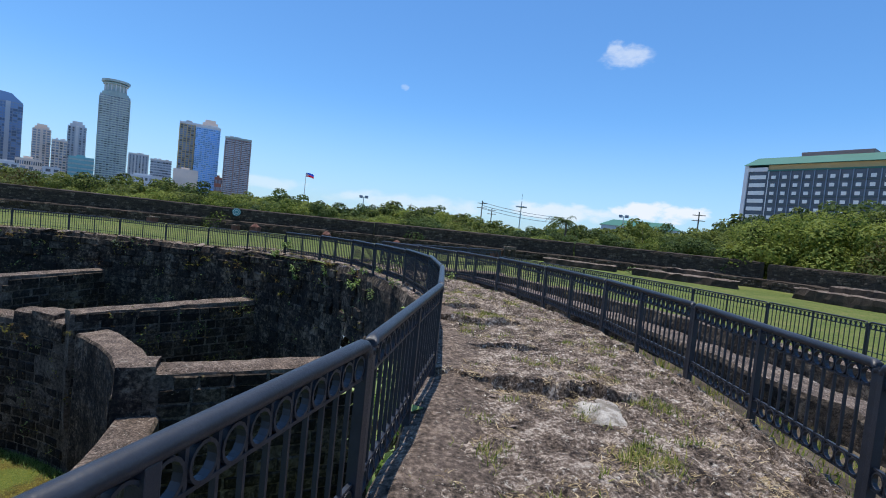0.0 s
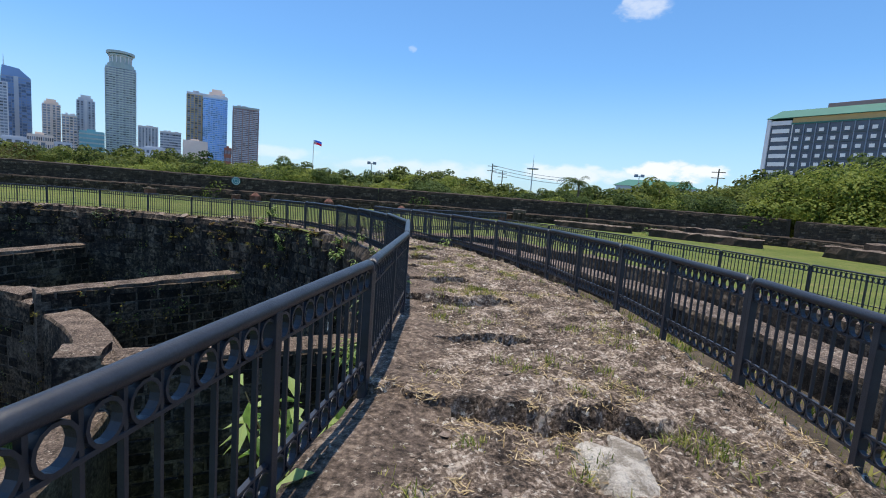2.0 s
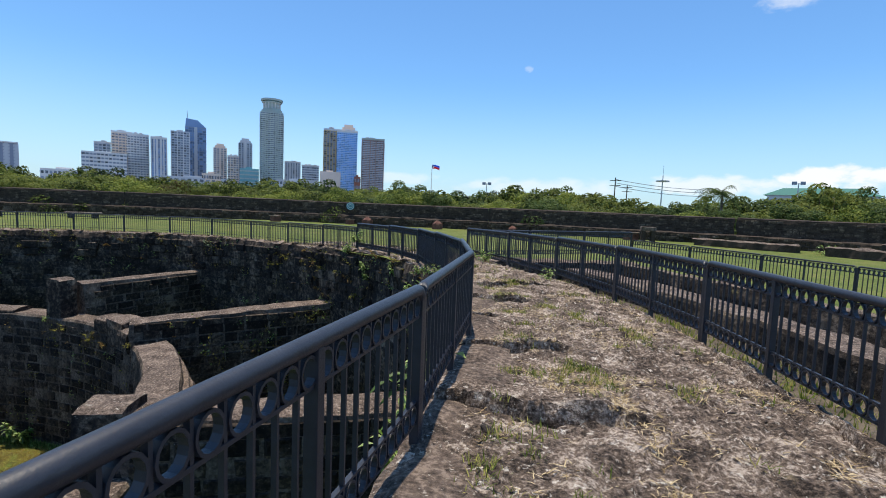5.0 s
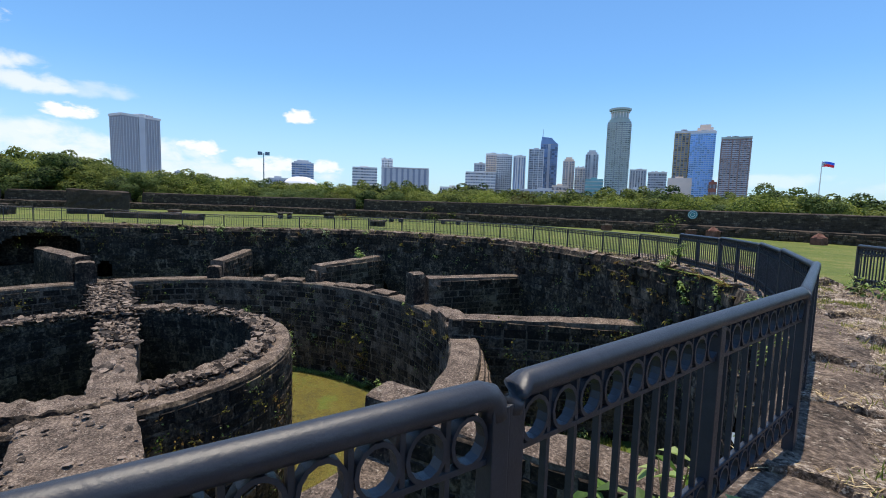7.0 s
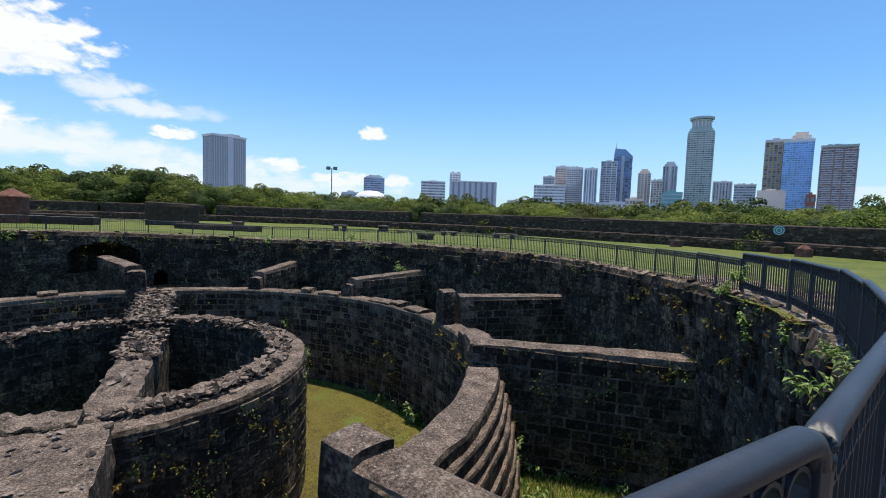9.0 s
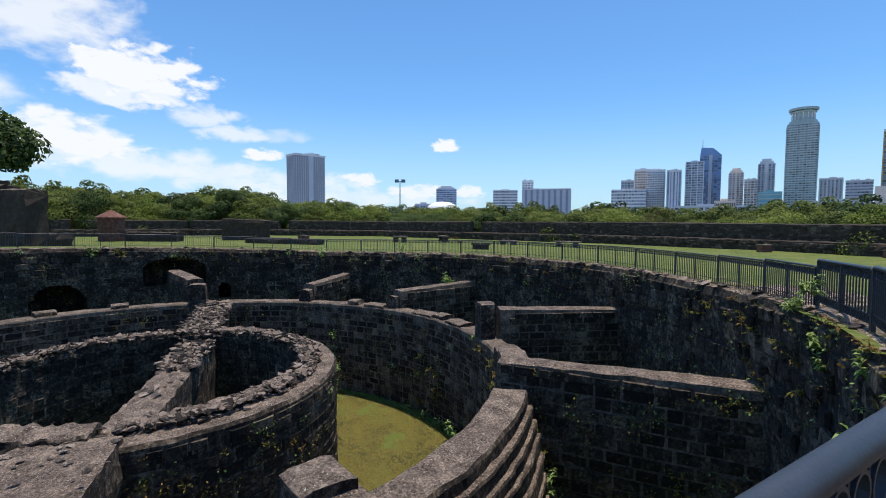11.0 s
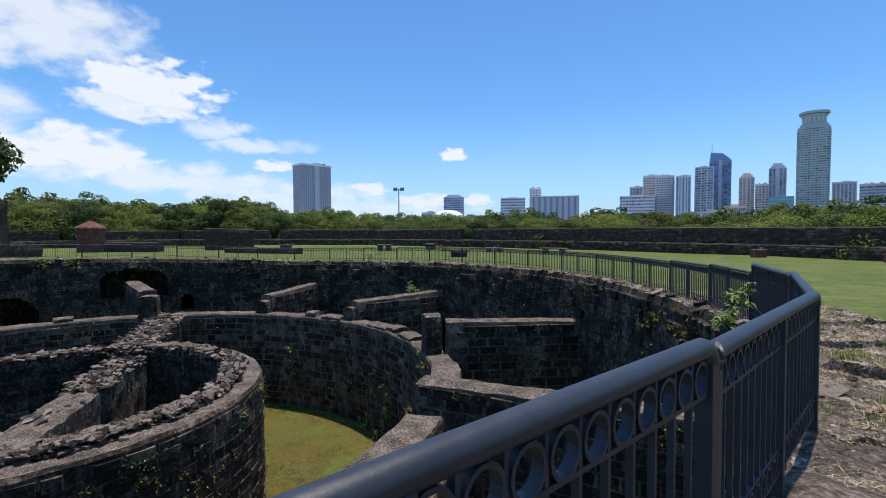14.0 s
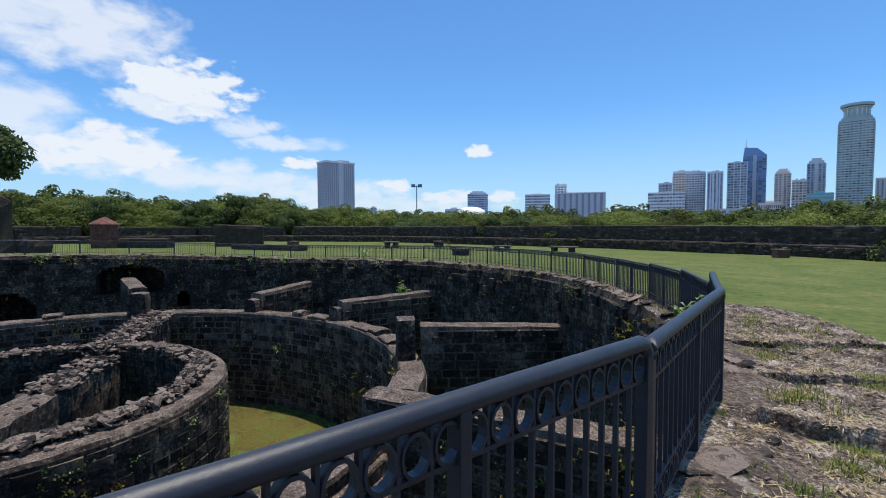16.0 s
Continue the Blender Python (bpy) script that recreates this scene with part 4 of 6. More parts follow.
def block(az0, az1, el, dist, wall, glass, floors, cols, label, depth=1.0, turn=0.0, fill=(0.7, 0.6), crown="", base=-8.0, name="tower_block", trim="", trim_mat=None):
    """A far tower: its edges by compass, its roof by height above the horizon, at a distance."""
    azm = (az0 + az1) / 2
    half = dist * math.tan(radians((az1 - az0) / 2)) * 0.94
    top = EYE0.z + dist * math.tan(radians(el))
    c = away(azm, dist + half * depth)
    ob = empty(name, Matrix.Translation(c) @ pose(0, 0, 0, 0, 0, -azm + turn), label, "building", "skyline")
    hd = half * depth
    bm = bmesh.new()
    body_top = top
    if crown in ("ring", "slope", "steps", "cap"):
        body_top = top - (top - base) * {"ring": 0.13, "slope": 0.1, "steps": 0.07, "cap": 0.04}[crown]
    box(bm, -half, -hd, base, half, hd, body_top)
    part("wall", bm, wall, ob)
    window_bands(ob, half, hd, base + 6, body_top - 1.0, floors, cols, glass, fill)
    if trim:
        facade_trim(ob, half, hd, base + 6, body_top - 1.0, floors, cols, trim, trim_mat or WHITE_W)
    bm = bmesh.new()
    if crown == "ring":
        h = top - body_top
        for r, a, b in ((0.92, 0.0, 0.22), (0.8, 0.22, 0.3), (0.72, 0.3, 0.72), (0.86, 0.72, 0.8), (0.98, 0.86, 1.0)):
            tube(bm, [(0, 0, body_top + h * a), (0, 0, body_top + h * b)], half * r, 24)
        part("roof_crown", bm, GREEN_W, ob, "round green crown with a flared ring")
        bm = bmesh.new()
        tube(bm, [(0, 0, body_top + h * 0.78), (0, 0, body_top + h * 0.88)], half * 0.7, 20)
        part("crown_neck", bm, GLASS_T, ob)
        for sx in range(9):
            bm = bmesh.new()
            a = -math.pi + math.pi * sx / 8
            tube(bm, [(half * 0.74 * math.cos(a), half * 0.74 * math.sin(a), body_top + h * 0.3), (half * 0.74 * math.cos(a), half * 0.74 * math.sin(a), body_top + h * 0.72)], half * 0.04, 5)
            part("crown_fin", bm, WHITE_W, ob)
    elif crown == "slope":
        vs = [bm.verts.new(p) for p in ((-half, -hd, body_top), (half, -hd, body_top), (half, hd, body_top), (-half, hd, body_top), (-half * 0.9, -hd, top), (-half * 0.9, hd, top), (half * 0.2, -hd, top * 0.985), (half * 0.2, hd, top * 0.985))]
        for f in ((0, 1, 6, 4), (3, 5, 7, 2), (0, 4, 5, 3), (4, 6, 7, 5), (6, 1, 2, 7)):
            bm.faces.new([vs[i] for i in f])
        part("roof", bm, glass, ob)
        bm = bmesh.new()
        tube(bm, [(-half * 0.8, 0, top), (-half * 0.8, 0, top + (top - base) * 0.12)], [half * 0.05, half * 0.015], 6)
        part("spire", bm, GREY_W, ob)
    elif crown == "steps":
        h = top - body_top
        for nm, s, a, b in (("roof_step", 0.8, 0, 0.5), ("roof_step", 0.55, 0.5, 1.0)):
            b2 = bmesh.new()
            box(b2, -half * s, -hd * s, body_top + h * a, half * s, hd * s, body_top + h * b)
            part(nm, b2, wall, ob)
        bm.free()
    elif crown == "cap":
        box(bm, -half * 1.04, -hd * 1.04, body_top, half * 1.04, hd * 1.04, top - (top - body_top) * 0.4)
        part("roof_slab", bm, WHITE_W if wall is not BROWN_W else GREEN_W, ob)
        rng = random.Random(int(az0 * 10))
        for i in range(4):
            bm = bmesh.new()
            x = rng.uniform(-0.7, 0.5) * half
            box(bm, x, -hd * 0.5, top - (top - body_top) * 0.4, x + half * 0.3, hd * 0.4, top + rng.uniform(-0.1, 0.4) * (top - body_top))
            part("roof_plant", bm, GREY_W, ob)
    else:
        box(bm, -half * 0.4, -hd * 0.4, top, half * 0.3, hd * 0.4, top + 2.5)
        part("roof_hut", bm, wall, ob)
    return ob


D = 900
block(-91.6, -87.6, 7.9, 420, paint("ribbed_concrete", (0.3, 0.32, 0.36)), GREY_W, 34, 14, "tall grey concrete apartment tower with vertical ribs", trim="core", trim_mat=GREY_W, crown="cap", turn=28, fill=(0.3, 0.75), depth=0.6)
block(-74.4, -71.8, 4.4, D, GREY_W, GLASS_B, 16, 6, "blue-grey glass office tower with a stepped top", crown="steps", fill=(0.9, 0.55))
block(-67.5, -64.4, 3.9, D, WHITE_W, GLASS_D, 12, 9, "pale low office block with dark windows", fill=(0.9, 0.5))
block(-64.0, -62.6, 5.1, D + 60, WHITE_W, GLASS_D, 18, 4, "slim pale office tower behind a dark block", crown="cap")
block(-64.0, -58.2, 4.1, D, DARK_W, GREY_W, 14, 16, "wide dark office block with pale piers", trim="pier", trim_mat=GREY_W, fill=(0.3, 0.8), crown="cap")
block(-53.9, -50.0, 3.8, D - 30, WHITE_W, GLASS_D, 11, 12, "wide pale low-rise office block", fill=(0.8, 0.45))
block(-52.8, -51.4, 4.9, D + 60, GREY_W, GLASS_D, 17, 4, "grey tower behind paler blocks", crown="cap")
block(-51.4, -49.6, 6.1, D + 40, BEIGE_W, GLASS_D, 22, 6, "beige concrete apartment tower", trim="slab", trim_mat=BEIGE_W, crown="cap")
block(-50.1, -48.2, 6.0, D, WHITE_W, GLASS_D, 24, 7, "white apartment tower with dark windows", trim="slab", crown="cap")
block(-48.1, -46.6, 5.9, D - 20, WHITE_W, GLASS_B, 24, 5, "white and blue apartment tower", trim="pier", crown="cap", fill=(0.55, 0.85))
block(-46.3, -44.5, 6.6, D, GREY_W, GLASS_D, 26, 6, "blue-grey office tower with pale bands", trim="pier", fill=(0.85, 0.55))
block(-45.0, -42.9, 8.0, D + 50, DARK_W, GLASS_B, 30, 6, "dark blue glass tower with a sloping roof and spire", trim="core", trim_mat=GREY_W, crown="slope", fill=(0.9, 0.8))
block(-42.3, -40.9, 5.7, D, BEIGE_W, GLASS_D, 24, 4, "slim pinkish beige apartment tower", trim="core", trim_mat=BEIGE_W, crown="steps")
block(-40.9, -39.7, 4.6, D - 20, BEIGE_W, GLASS_D, 18, 4, "plain beige apartment block", crown="cap")
block(-39.8, -38.3, 6.5, D + 30, GREY_W, GLASS_D, 26, 5, "pale grey apartment tower with a stepped head", trim="core", crown="steps", fill=(0.5, 0.7))
block(-39.7, -37.6, 3.2, D - 120, GLASS_T, GREEN_W, 8, 8, "low teal glass-fronted building", fill=(0.9, 0.35))
block(-37.6, -35.0, 11.1, D - 60, GREEN_W, GLASS_D, 44, 9, "tall grey-green apartment tower with a round crown", trim="slab", trim_mat=GREEN_T, crown="ring", fill=(0.75, 0.5), depth=0.9)
block(-34.9, -33.1, 4.4, D, GREY_W, GLASS_D, 17, 6, "blue-grey ribbed apartment block", trim="pier", fill=(0.4, 0.85), crown="cap")
block(-33.0, -31.0, 4.1, D, GREY_W, GLASS_D, 15, 7, "grey office block with window bands", crown="cap", fill=(0.9, 0.5))
block(-31.0, -28.5, 3.4, D - 160, BEIGE_W, BEIGE_W, 4, 3, "plain beige blank-walled block")
block(-30.6, -28.4, 8.5, D + 60, GOLD_W, GLASS_D, 36, 6, "brown and ochre tower with a dark window grid", trim="pier", trim_mat=GOLD_W, crown="cap", fill=(0.75, 0.75))
block(-29.1, -26.6, 8.4, D, BLUE_W, GLASS_S, 40, 10, "bright blue glass tower with white bands", crown="cap", fill=(0.85, 0.6))
block(-28.7, -26.7, 9.0, D + 45, BEIGE_W, GLASS_D, 38, 6, "pale crown block behind the blue tower", crown="steps")
block(-26.2, -23.4, 7.7, D - 40, BROWN_W, GLASS_D, 36, 8, "dark brown tower with balconies", trim="slab", trim_mat=GREY_W, crown="cap", fill=(0.55, 0.55))
block(-120.4, -118.6, 3.2, 500, GLASS_B, WHITE_W, 12, 6, "blue glass block beyond the trees", fill=(0.9, 0.3))
block(-86.2, -85.4, 2.4, 1000, GREY_W, GLASS_D, 10, 4, "small grey block on the horizon")
for az0, az1, el, w in ((-77, -74.6, 2.2, GREY_W), (-47.5, -40, 1.9, GREY_W), (-43.5, -41.5, 2.4, BEIGE_W), (-36, -31, 2.2, GREY_W), (-27.0, -26.2, 3.0, ROOF_R), (-57, -53, 1.9, WHITE_W)):
    block(az0, az1, el, D - 220, w, GLASS_D, 4, 12, "low city block between the towers", fill=(0.6, 0.5))


PIER_W = paint("slate_pier", (0.22, 0.27, 0.34))


def hotel():
    a, u = Vector((159.4, 254.0, 0)), Vector((0.587, -0.81, 0))
    rz = math.degrees(math.atan2(u.y, u.x))
    ob = empty("hotel", Matrix.Translation(a) @ pose(0, 0, 0, 0, 0, rz), "long dark-glass hotel block with pale windows and a green roof", "building")
    L, top = 95, 55.5
    bm = bmesh.new()
    box(bm, 0, 0, -8, L, 22, 48.5)
    part("wall", bm, paint("dark_blue_glazing", (0.07, 0.095, 0.13), 0.25, var=0.3, scale=0.3), ob)
    for nm, x0, y0, z0, x1, y1, z1, mt in (("end_pier", -1.2, -1.0, -8, 0.6, 22, 51.5, WHITE_W), ("frieze", 0.6, -0.6, 48.5, 9.5, 22, 50.6, WHITE_W), ("frieze", 9.5, -0.5, 48.5, L, 22, 49.2, ROOF_G),
                                           ("attic", 9.5, 0.6, 49.2, L, 21, 52.0, GOLD_W), ("penthouse", 22, 4, 56, 50, 18, 58.2, BROWN_W)):
        bm = bmesh.new()
        box(bm, x0, y0, z0, x1, y1, z1)
        part(nm, bm, mt, ob)
    bm = bmesh.new()
    vs = [bm.verts.new(p) for p in ((-1.6, -1.6, 51.8), (L, -1.6, 52.2), (L, 24, 52.2), (-1.6, 24, 51.8), (3, 4, 56.3), (L, 4, 56.3), (L, 18, 56.3), (3, 18, 56.3))]
    for f in ((0, 1, 5, 4), (1, 2, 6, 5), (2, 3, 7, 6), (3, 0, 4, 7), (4, 5, 6, 7), (3, 2, 1, 0)):
        bm.faces.new([vs[i] for i in f])
    part("roof", bm, ROOF_G, ob, "sloping green metal roof")
    win = band = strip = None
    for fl in range(11):
        z = 44.3 - 4.15 * fl
        bm = bmesh.new()
        box(bm, 1.5, -0.45, z + 0.2, 9.0, 0, z + 2.2)
        if band is None:
            band = part("balcony_band", bm, WIN_W, ob)
            band0 = z
        else:
            bm.free()
            o = new("balcony_band", band.data)
            o.parent = ob
            o.location.z = z - band0
        bm = bmesh.new()
        if strip is None:
            box(bm, 9.5, -0.35, z - 0.9, L, 0, z - 0.2)
            strip = part("spandrel", bm, paint("dark_spandrel", (0.07, 0.1, 0.11)), ob)
        else:
            bm.free()
            o = new("spandrel", strip.data)
            o.parent = ob
            o.location.z = z - band0
        for c in range(17):
            if win is None:
                bm = bmesh.new()
                box(bm, 0, -0.3, 0, 1.9, 0, 1.7)
                win = part("window", bm, WIN_W, ob)
                o = win
            else:
                o = new("window", win.data)
                o.parent = ob
            o.location = (11.5 + 4.9 * c, 0, z + 0.2)
    for c in range(18):
        bm = bmesh.new()
        box(bm, 10.0 + 4.9 * c, -0.5, -8, 10.35 + 4.9 * c, 0, 48.5)
        part("pier", bm, PIER_W if c else WHITE_W, ob)


hotel()


def low_building():
    c = away(23.2, 190)
    ob = empty("long_low_building", Matrix.Translation(c) @ pose(0, 0, 0, 0, 0, -23.2), "pale blue low building with a green hipped roof", "building")
    bm = bmesh.new()
    box(bm, -14, 0, -8, 14, 9, 9.6)
    part("wall", bm, paint("pale_blue_wall", (0.4, 0.5, 0.62)), ob)
    bm = bmesh.new()
    vs = [bm.verts.new(p) for p in ((-15, -1, 9.6), (15, -1, 9.6), (15, 10, 9.6), (-15, 10, 9.6), (-10, 4.5, 12.2), (10, 4.5, 12.2))]
    for f in ((0, 1, 5, 4), (1, 2, 5), (2, 3, 4, 5), (3, 0, 4), (3, 2, 1, 0)):
        bm.faces.new([vs[i] for i in f])
    part("roof", bm, ROOF_G, ob, "green hipped metal roof")
    for i in range(9):
        bm = bmesh.new()
        box(bm, -13 + 3 * i, -0.15, 6.4, -11.4 + 3 * i, 0, 8.2)
        part("window", bm, GLASS_D, ob)


low_building()


def dome():
    c = away(-73.4, 420)
    ob = empty("domed_hall", Matrix.Translation(c), "white shallow dome above the trees", "building")
    bm = bmesh.new()
    rings = []
    for i in range(7):
        a = math.pi / 2 * i / 6
        rings.append([(14 * math.cos(a) * math.cos(t), 14 * math.cos(a) * math.sin(t), 12.5 + 7 * math.sin(a)) for t in [2 * math.pi * k / 32 for k in range(32)]])
    vr = [[bm.verts.new(p) for p in r] for r in rings]
    for r0, r1 in zip(vr, vr[1:]):
        for k in range(32):
            bm.faces.new((r0[k], r0[(k + 1) % 32], r1[(k + 1) % 32], r1[k]))
    part("dome", bm, paint("white_roofing", (0.8, 0.8, 0.8)), ob, smooth=True)
    bm = bmesh.new()
    tube(bm, [(0, 0, -8), (0, 0, 12.5)], 13, 32)
    part("drum", bm, WHITE_W, ob)


dome()


def mast(az, dist, el, kind, label):
    h = EYE0.z + dist * math.tan(radians(el)) + 6
    ob = empty("flood_light_mast" if kind != "pole" else "utility_pole", Matrix.Translation(away(az, dist, -6)) @ pose(0, 0, 0, 0, 0, -az), label, "pole")
    bm = bmesh.new()
    tube(bm, [(0, 0, 0), (0, 0, h)], [0.22, 0.12], 8)
    part("pole", bm, GREY_W if kind != "pole" else BARK, ob)
    if kind == "disc":
        bm = bmesh.new()
        tube(bm, [(0, 0, h - 1.6), (0, 0, h - 1.3)], 1.6, 16)
        part("lamp_ring", bm, GREY_W, ob)
        bm = bmesh.new()
        tube(bm, [(0, 0, h - 0.2), (0, 0, h + 2.5)], 0.05, 5)
        part("lightning_rod", bm, GREY_W, ob)
    elif kind == "flood":
        for x in (-0.9, 0.9):
            bm = bmesh.new()
            box(bm, x - 0.55, -0.3, h - 0.5, x + 0.55, 0.3, h + 0.35, 0.05)
            part("flood_lamp", bm, DARK_W, ob)
        bm = bmesh.new()
        box(bm, -0.9, -0.08, h - 0.3, 0.9, 0.08, h - 0.15)
        part("cross_arm", bm, GREY_W, ob)
    else:
        for z in (h - 0.8, h - 2.0):
            bm = bmesh.new()
            box(bm, -1.3, -0.08, z, 1.3, 0.08, z + 0.16)
            part("cross_arm", bm, BARK, ob)
    return ob


mast(-77.8, 130, 4.9, "flood", "tall grey flood-light mast above the trees")
mast(-10.9, 150, 2.95, "flood", "grey flood-light mast behind the trees")
mast(9.3, 130, 4.4, "disc", "tall mast with a ring of lamps and a rod")
mast(21.6, 150, 3.7, "flood", "flood-light mast beside a low building")
mast(4.3, 120, 4.1, "pole", "tall brown wooden utility pole")
mast(5.6, 135, 3.3, "pole", "wooden utility pole with cross arms")
mast(30.0, 110, 4.9, "pole", "wooden utility pole with cross arms in front of the hotel")
mast(-4.8, 170, 2.7, "pole", "wooden utility pole among the trees")


def cable(p, q, sag, label):
    bm = bmesh.new()
    tube(bm, [p.lerp(q, i / 14) - Vector((0, 0, sag * 4 * (i / 14) * (1 - i / 14))) for i in range(15)], 0.07, 4)
    me = bpy.data.meshes.new("power_cable")
    bm.to_mesh(me)
    bm.free()
    me.materials.append(DARK_W)
    tagged(new("power_cable", me), label, "cable", "power cables")


for e0, e1 in ((3.9, 2.9), (3.5, 2.6), (3.1, 2.2)):
    cable(away(4.3, 120, EYE0.z + 120 * math.tan(radians(e0))), away(15.5, 150, EYE0.z + 150 * math.tan(radians(e1))), 0.8, "thin black power cable strung between utility poles")


def flag():
    d = 260
    h = EYE0.z + d * math.tan(radians(4.95)) + 6
    ob = empty("flagpole", Matrix.Translation(away(-17.7, d, -6)) @ pose(0, 0, 0, 0, 0, 17.7), "tall white flagpole with a red and blue flag", "flagpole")
    bm = bmesh.new()
    tube(bm, [(0, 0, 0), (0, 0, h)], [0.3, 0.14], 8)
    part("pole", bm, WIN_W, ob)

    def cloth(x0, x1, z0, z1, nm, c, tri=False):
        bm = bmesh.new()
        n = 10
        for i in range(n):
            xa, xb = x0 + (x1 - x0) * i / n, x0 + (x1 - x0) * (i + 1) / n

            def pt(x, z):
                return bm.verts.new((x, (0.5 * math.sin(x * 0.9) - (0.03 if tri else 0)), z - 0.16 * x + 0.35 * math.sin(x * 0.8)))
            if tri:
                ka, kb = 1 - i / n, 1 - (i + 1) / n
                zm = (z0 + z1) / 2
                hh = (z1 - z0) / 2
                bm.faces.new([pt(xa, zm - hh * ka), pt(xb, zm - hh * kb), pt(xb, zm + hh * kb + 0.001), pt(xa, zm + hh * ka)])
            else:
                bm.faces.new([pt(xa, z0), pt(xb, z0), pt(xb, z1), pt(xa, z1)])
        bmesh.ops.solidify(bm, geom=bm.faces[:], thickness=0.02)
        part(nm, bm, paint(nm + "_dye", c, 0.8), ob)
    cloth(0.1, 4.2, h - 1.3, h - 0.2, "flag_upper", (0.1, 0.25, 0.8))
    cloth(0.1, 4.2, h - 2.4, h - 1.3, "flag_lower", (0.85, 0.06, 0.08))
    cloth(0.1, 1.9, h - 2.4, h - 0.2, "flag_hoist", (0.8, 0.8, 0.8), True)


flag()


def palm(az, dist, el):
    h = EYE0.z + dist * math.tan(radians(el)) + 5 - 1.0
    rng = random.Random(3)
    ob = empty("palm_tree", Matrix.Translation(away(az, dist, -5)), "coconut palm with drooping fronds", "tree")
    bm = bmesh.new()
    tube(bm, [(0, 0, 0), (0.3, 0, h * 0.5), (0.2, 0, h)], [0.25, 0.17, 0.13], 8)
    part("trunk", bm, BARK, ob, smooth=True)
    for i in range(26):
        a, lift = i * 2.39, rng.uniform(-0.5, 1.1)
        bm = bmesh.new()
        prev = None
        for k in range(15):
            f = k / 14
            L = 2.7
            p = Vector((math.cos(a) * L * f, math.sin(a) * L * f, h + lift * L * f * 0.8 - 1.9 * f * f))
            s = Vector((-math.sin(a), math.cos(a), 0))
            if k:
                for sg in (-1, 1):
                    q = p + s * sg * 0.55 * math.sin(math.pi * min(1, f + 0.12)) - Vector((0, 0, 0.4)) + (p - prev) * 1.2
                    m = prev.lerp(p, 0.55)
                    bm.faces.new([bm.verts.new(v) for v in (prev, m, q)])
            prev = p
        part("frond", bm, LEAVES[1], ob)


palm(15.7, 62, 3.7)
palm(17.2, 75, 2.4)

# ---------------------------------------------------------------- ruins on the lawn
BRICK_RED = material("weathered_red_brick", [(0.07, 0.035, 0.027), (0.15, 0.068, 0.05), (0.24, 0.125, 0.095)], 3, 0.9, 0.5, 20)
STRAW = material("dry_straw", [(0.2, 0.14, 0.07), (0.36, 0.27, 0.14), (0.5, 0.4, 0.24)], 6, 0.9, 0, island=0.4)
BLADE = material("grass_blades", [(0.07, 0.11, 0.016), (0.16, 0.21, 0.035), (0.36, 0.34, 0.1)], 4, 0.8, 0, island=0.4, thin=0.35)
LEAF_W = material("weed_leaves", [(0.06, 0.12, 0.022), (0.13, 0.23, 0.04), (0.22, 0.34, 0.07), (0.34, 0.44, 0.15)], 2, 0.5, 0, island=0.5, spec=0.4, thin=0.35)
LEAF_Y = material("yellow_fern", [(0.1, 0.1, 0.02), (0.2, 0.19, 0.03), (0.3, 0.26, 0.045)], 2, 0.7, 0, island=0.5, thin=0.35)
LEAF_O = material("orange_fern", [(0.1, 0.06, 0.02), (0.22, 0.13, 0.035), (0.3, 0.2, 0.06)], 2, 0.7, 0, island=0.5, thin=0.35)
LEAF_P = material("pale_weed", [(0.14, 0.2, 0.1), (0.24, 0.32, 0.17), (0.38, 0.44, 0.28)], 2, 0.6, 0, island=0.5, thin=0.35)
STEM = material("weed_stem", [(0.06, 0.06, 0.025), (0.12, 0.11, 0.05)], 4, 0.8, 0)
TEAL = paint("teal_enamel", (0.05, 0.22, 0.26), 0.4)

# the ruined gate and a flat-topped tree behind it
gate_rz = 28.0
for nm, x0, y0, z0, x1, y1, z1 in (("wall_ruin_pier", 0, 0, -1.0, 2.1, 1.6, 3.45), ("wall_ruin_lintel", -9, 0.1, 2.75, 0, 1.4, 3.75), ("wall_ruin_pier", -9, 0, -1, -6.8, 1.6, 2.75)):
    q = Matrix.Translation((-39.2, -9.4, 0)) @ pose(0, 0, 0, 0, 0, 62)
    a, b = q @ Vector((x0, (y0 + y1) / 2, 0)), q @ Vector((x1, (y0 + y1) / 2, 0))
    straight_wall(nm, a, b, y1 - y0, z0, z1, z1, PARAPET, TOP_STONE, "dark ruined stone gate pier and lintel", seg=0.3, rough=0.12)
q = Matrix.Translation((-39.2, -9.4, 0)) @ pose(0, 0, 0, 0, 0, 62)
straight_wall("wall_ruin_cap", q @ Vector((-9, 0.75, 0)), q @ Vector((-0.9, 0.75, 0)), 1.2, 3.6, 4.6, 4.1, PARAPET, TOP_STONE, "sloping stone cap of the ruined gate", seg=0.3, rough=0.15)
for x0, y0, x1, y1, z1 in ((-60.2, 1.2, -60.8, 6.4, 1.62), (-59, -8, -57, -2.5, 0.1), (-53, 5, -47.5, 12, -0.45), (-60, -28, -52, -14, 0.9), (-52, -14, -47, -9, 0.2)):
    straight_wall("wall_ruin_low", (x0, y0), (x1, y1), 1.3, -1.6, z1, z1 * 0.9, PARAPET, PARAPET, "low dark remnant of a stone wall", seg=0.5, rough=0.15)
bt = make_tree(31, 13, 5.5, LEAVES[1], leaves=5200, size=0.5, trunk=0.4, label="large dark tree with layered branches behind the gate", crown_from=0.5)
bt.matrix_world = Matrix.Translation((-50.5, -17.5, -1)) @ pose(0, 0, 0, 0, 0, 40)


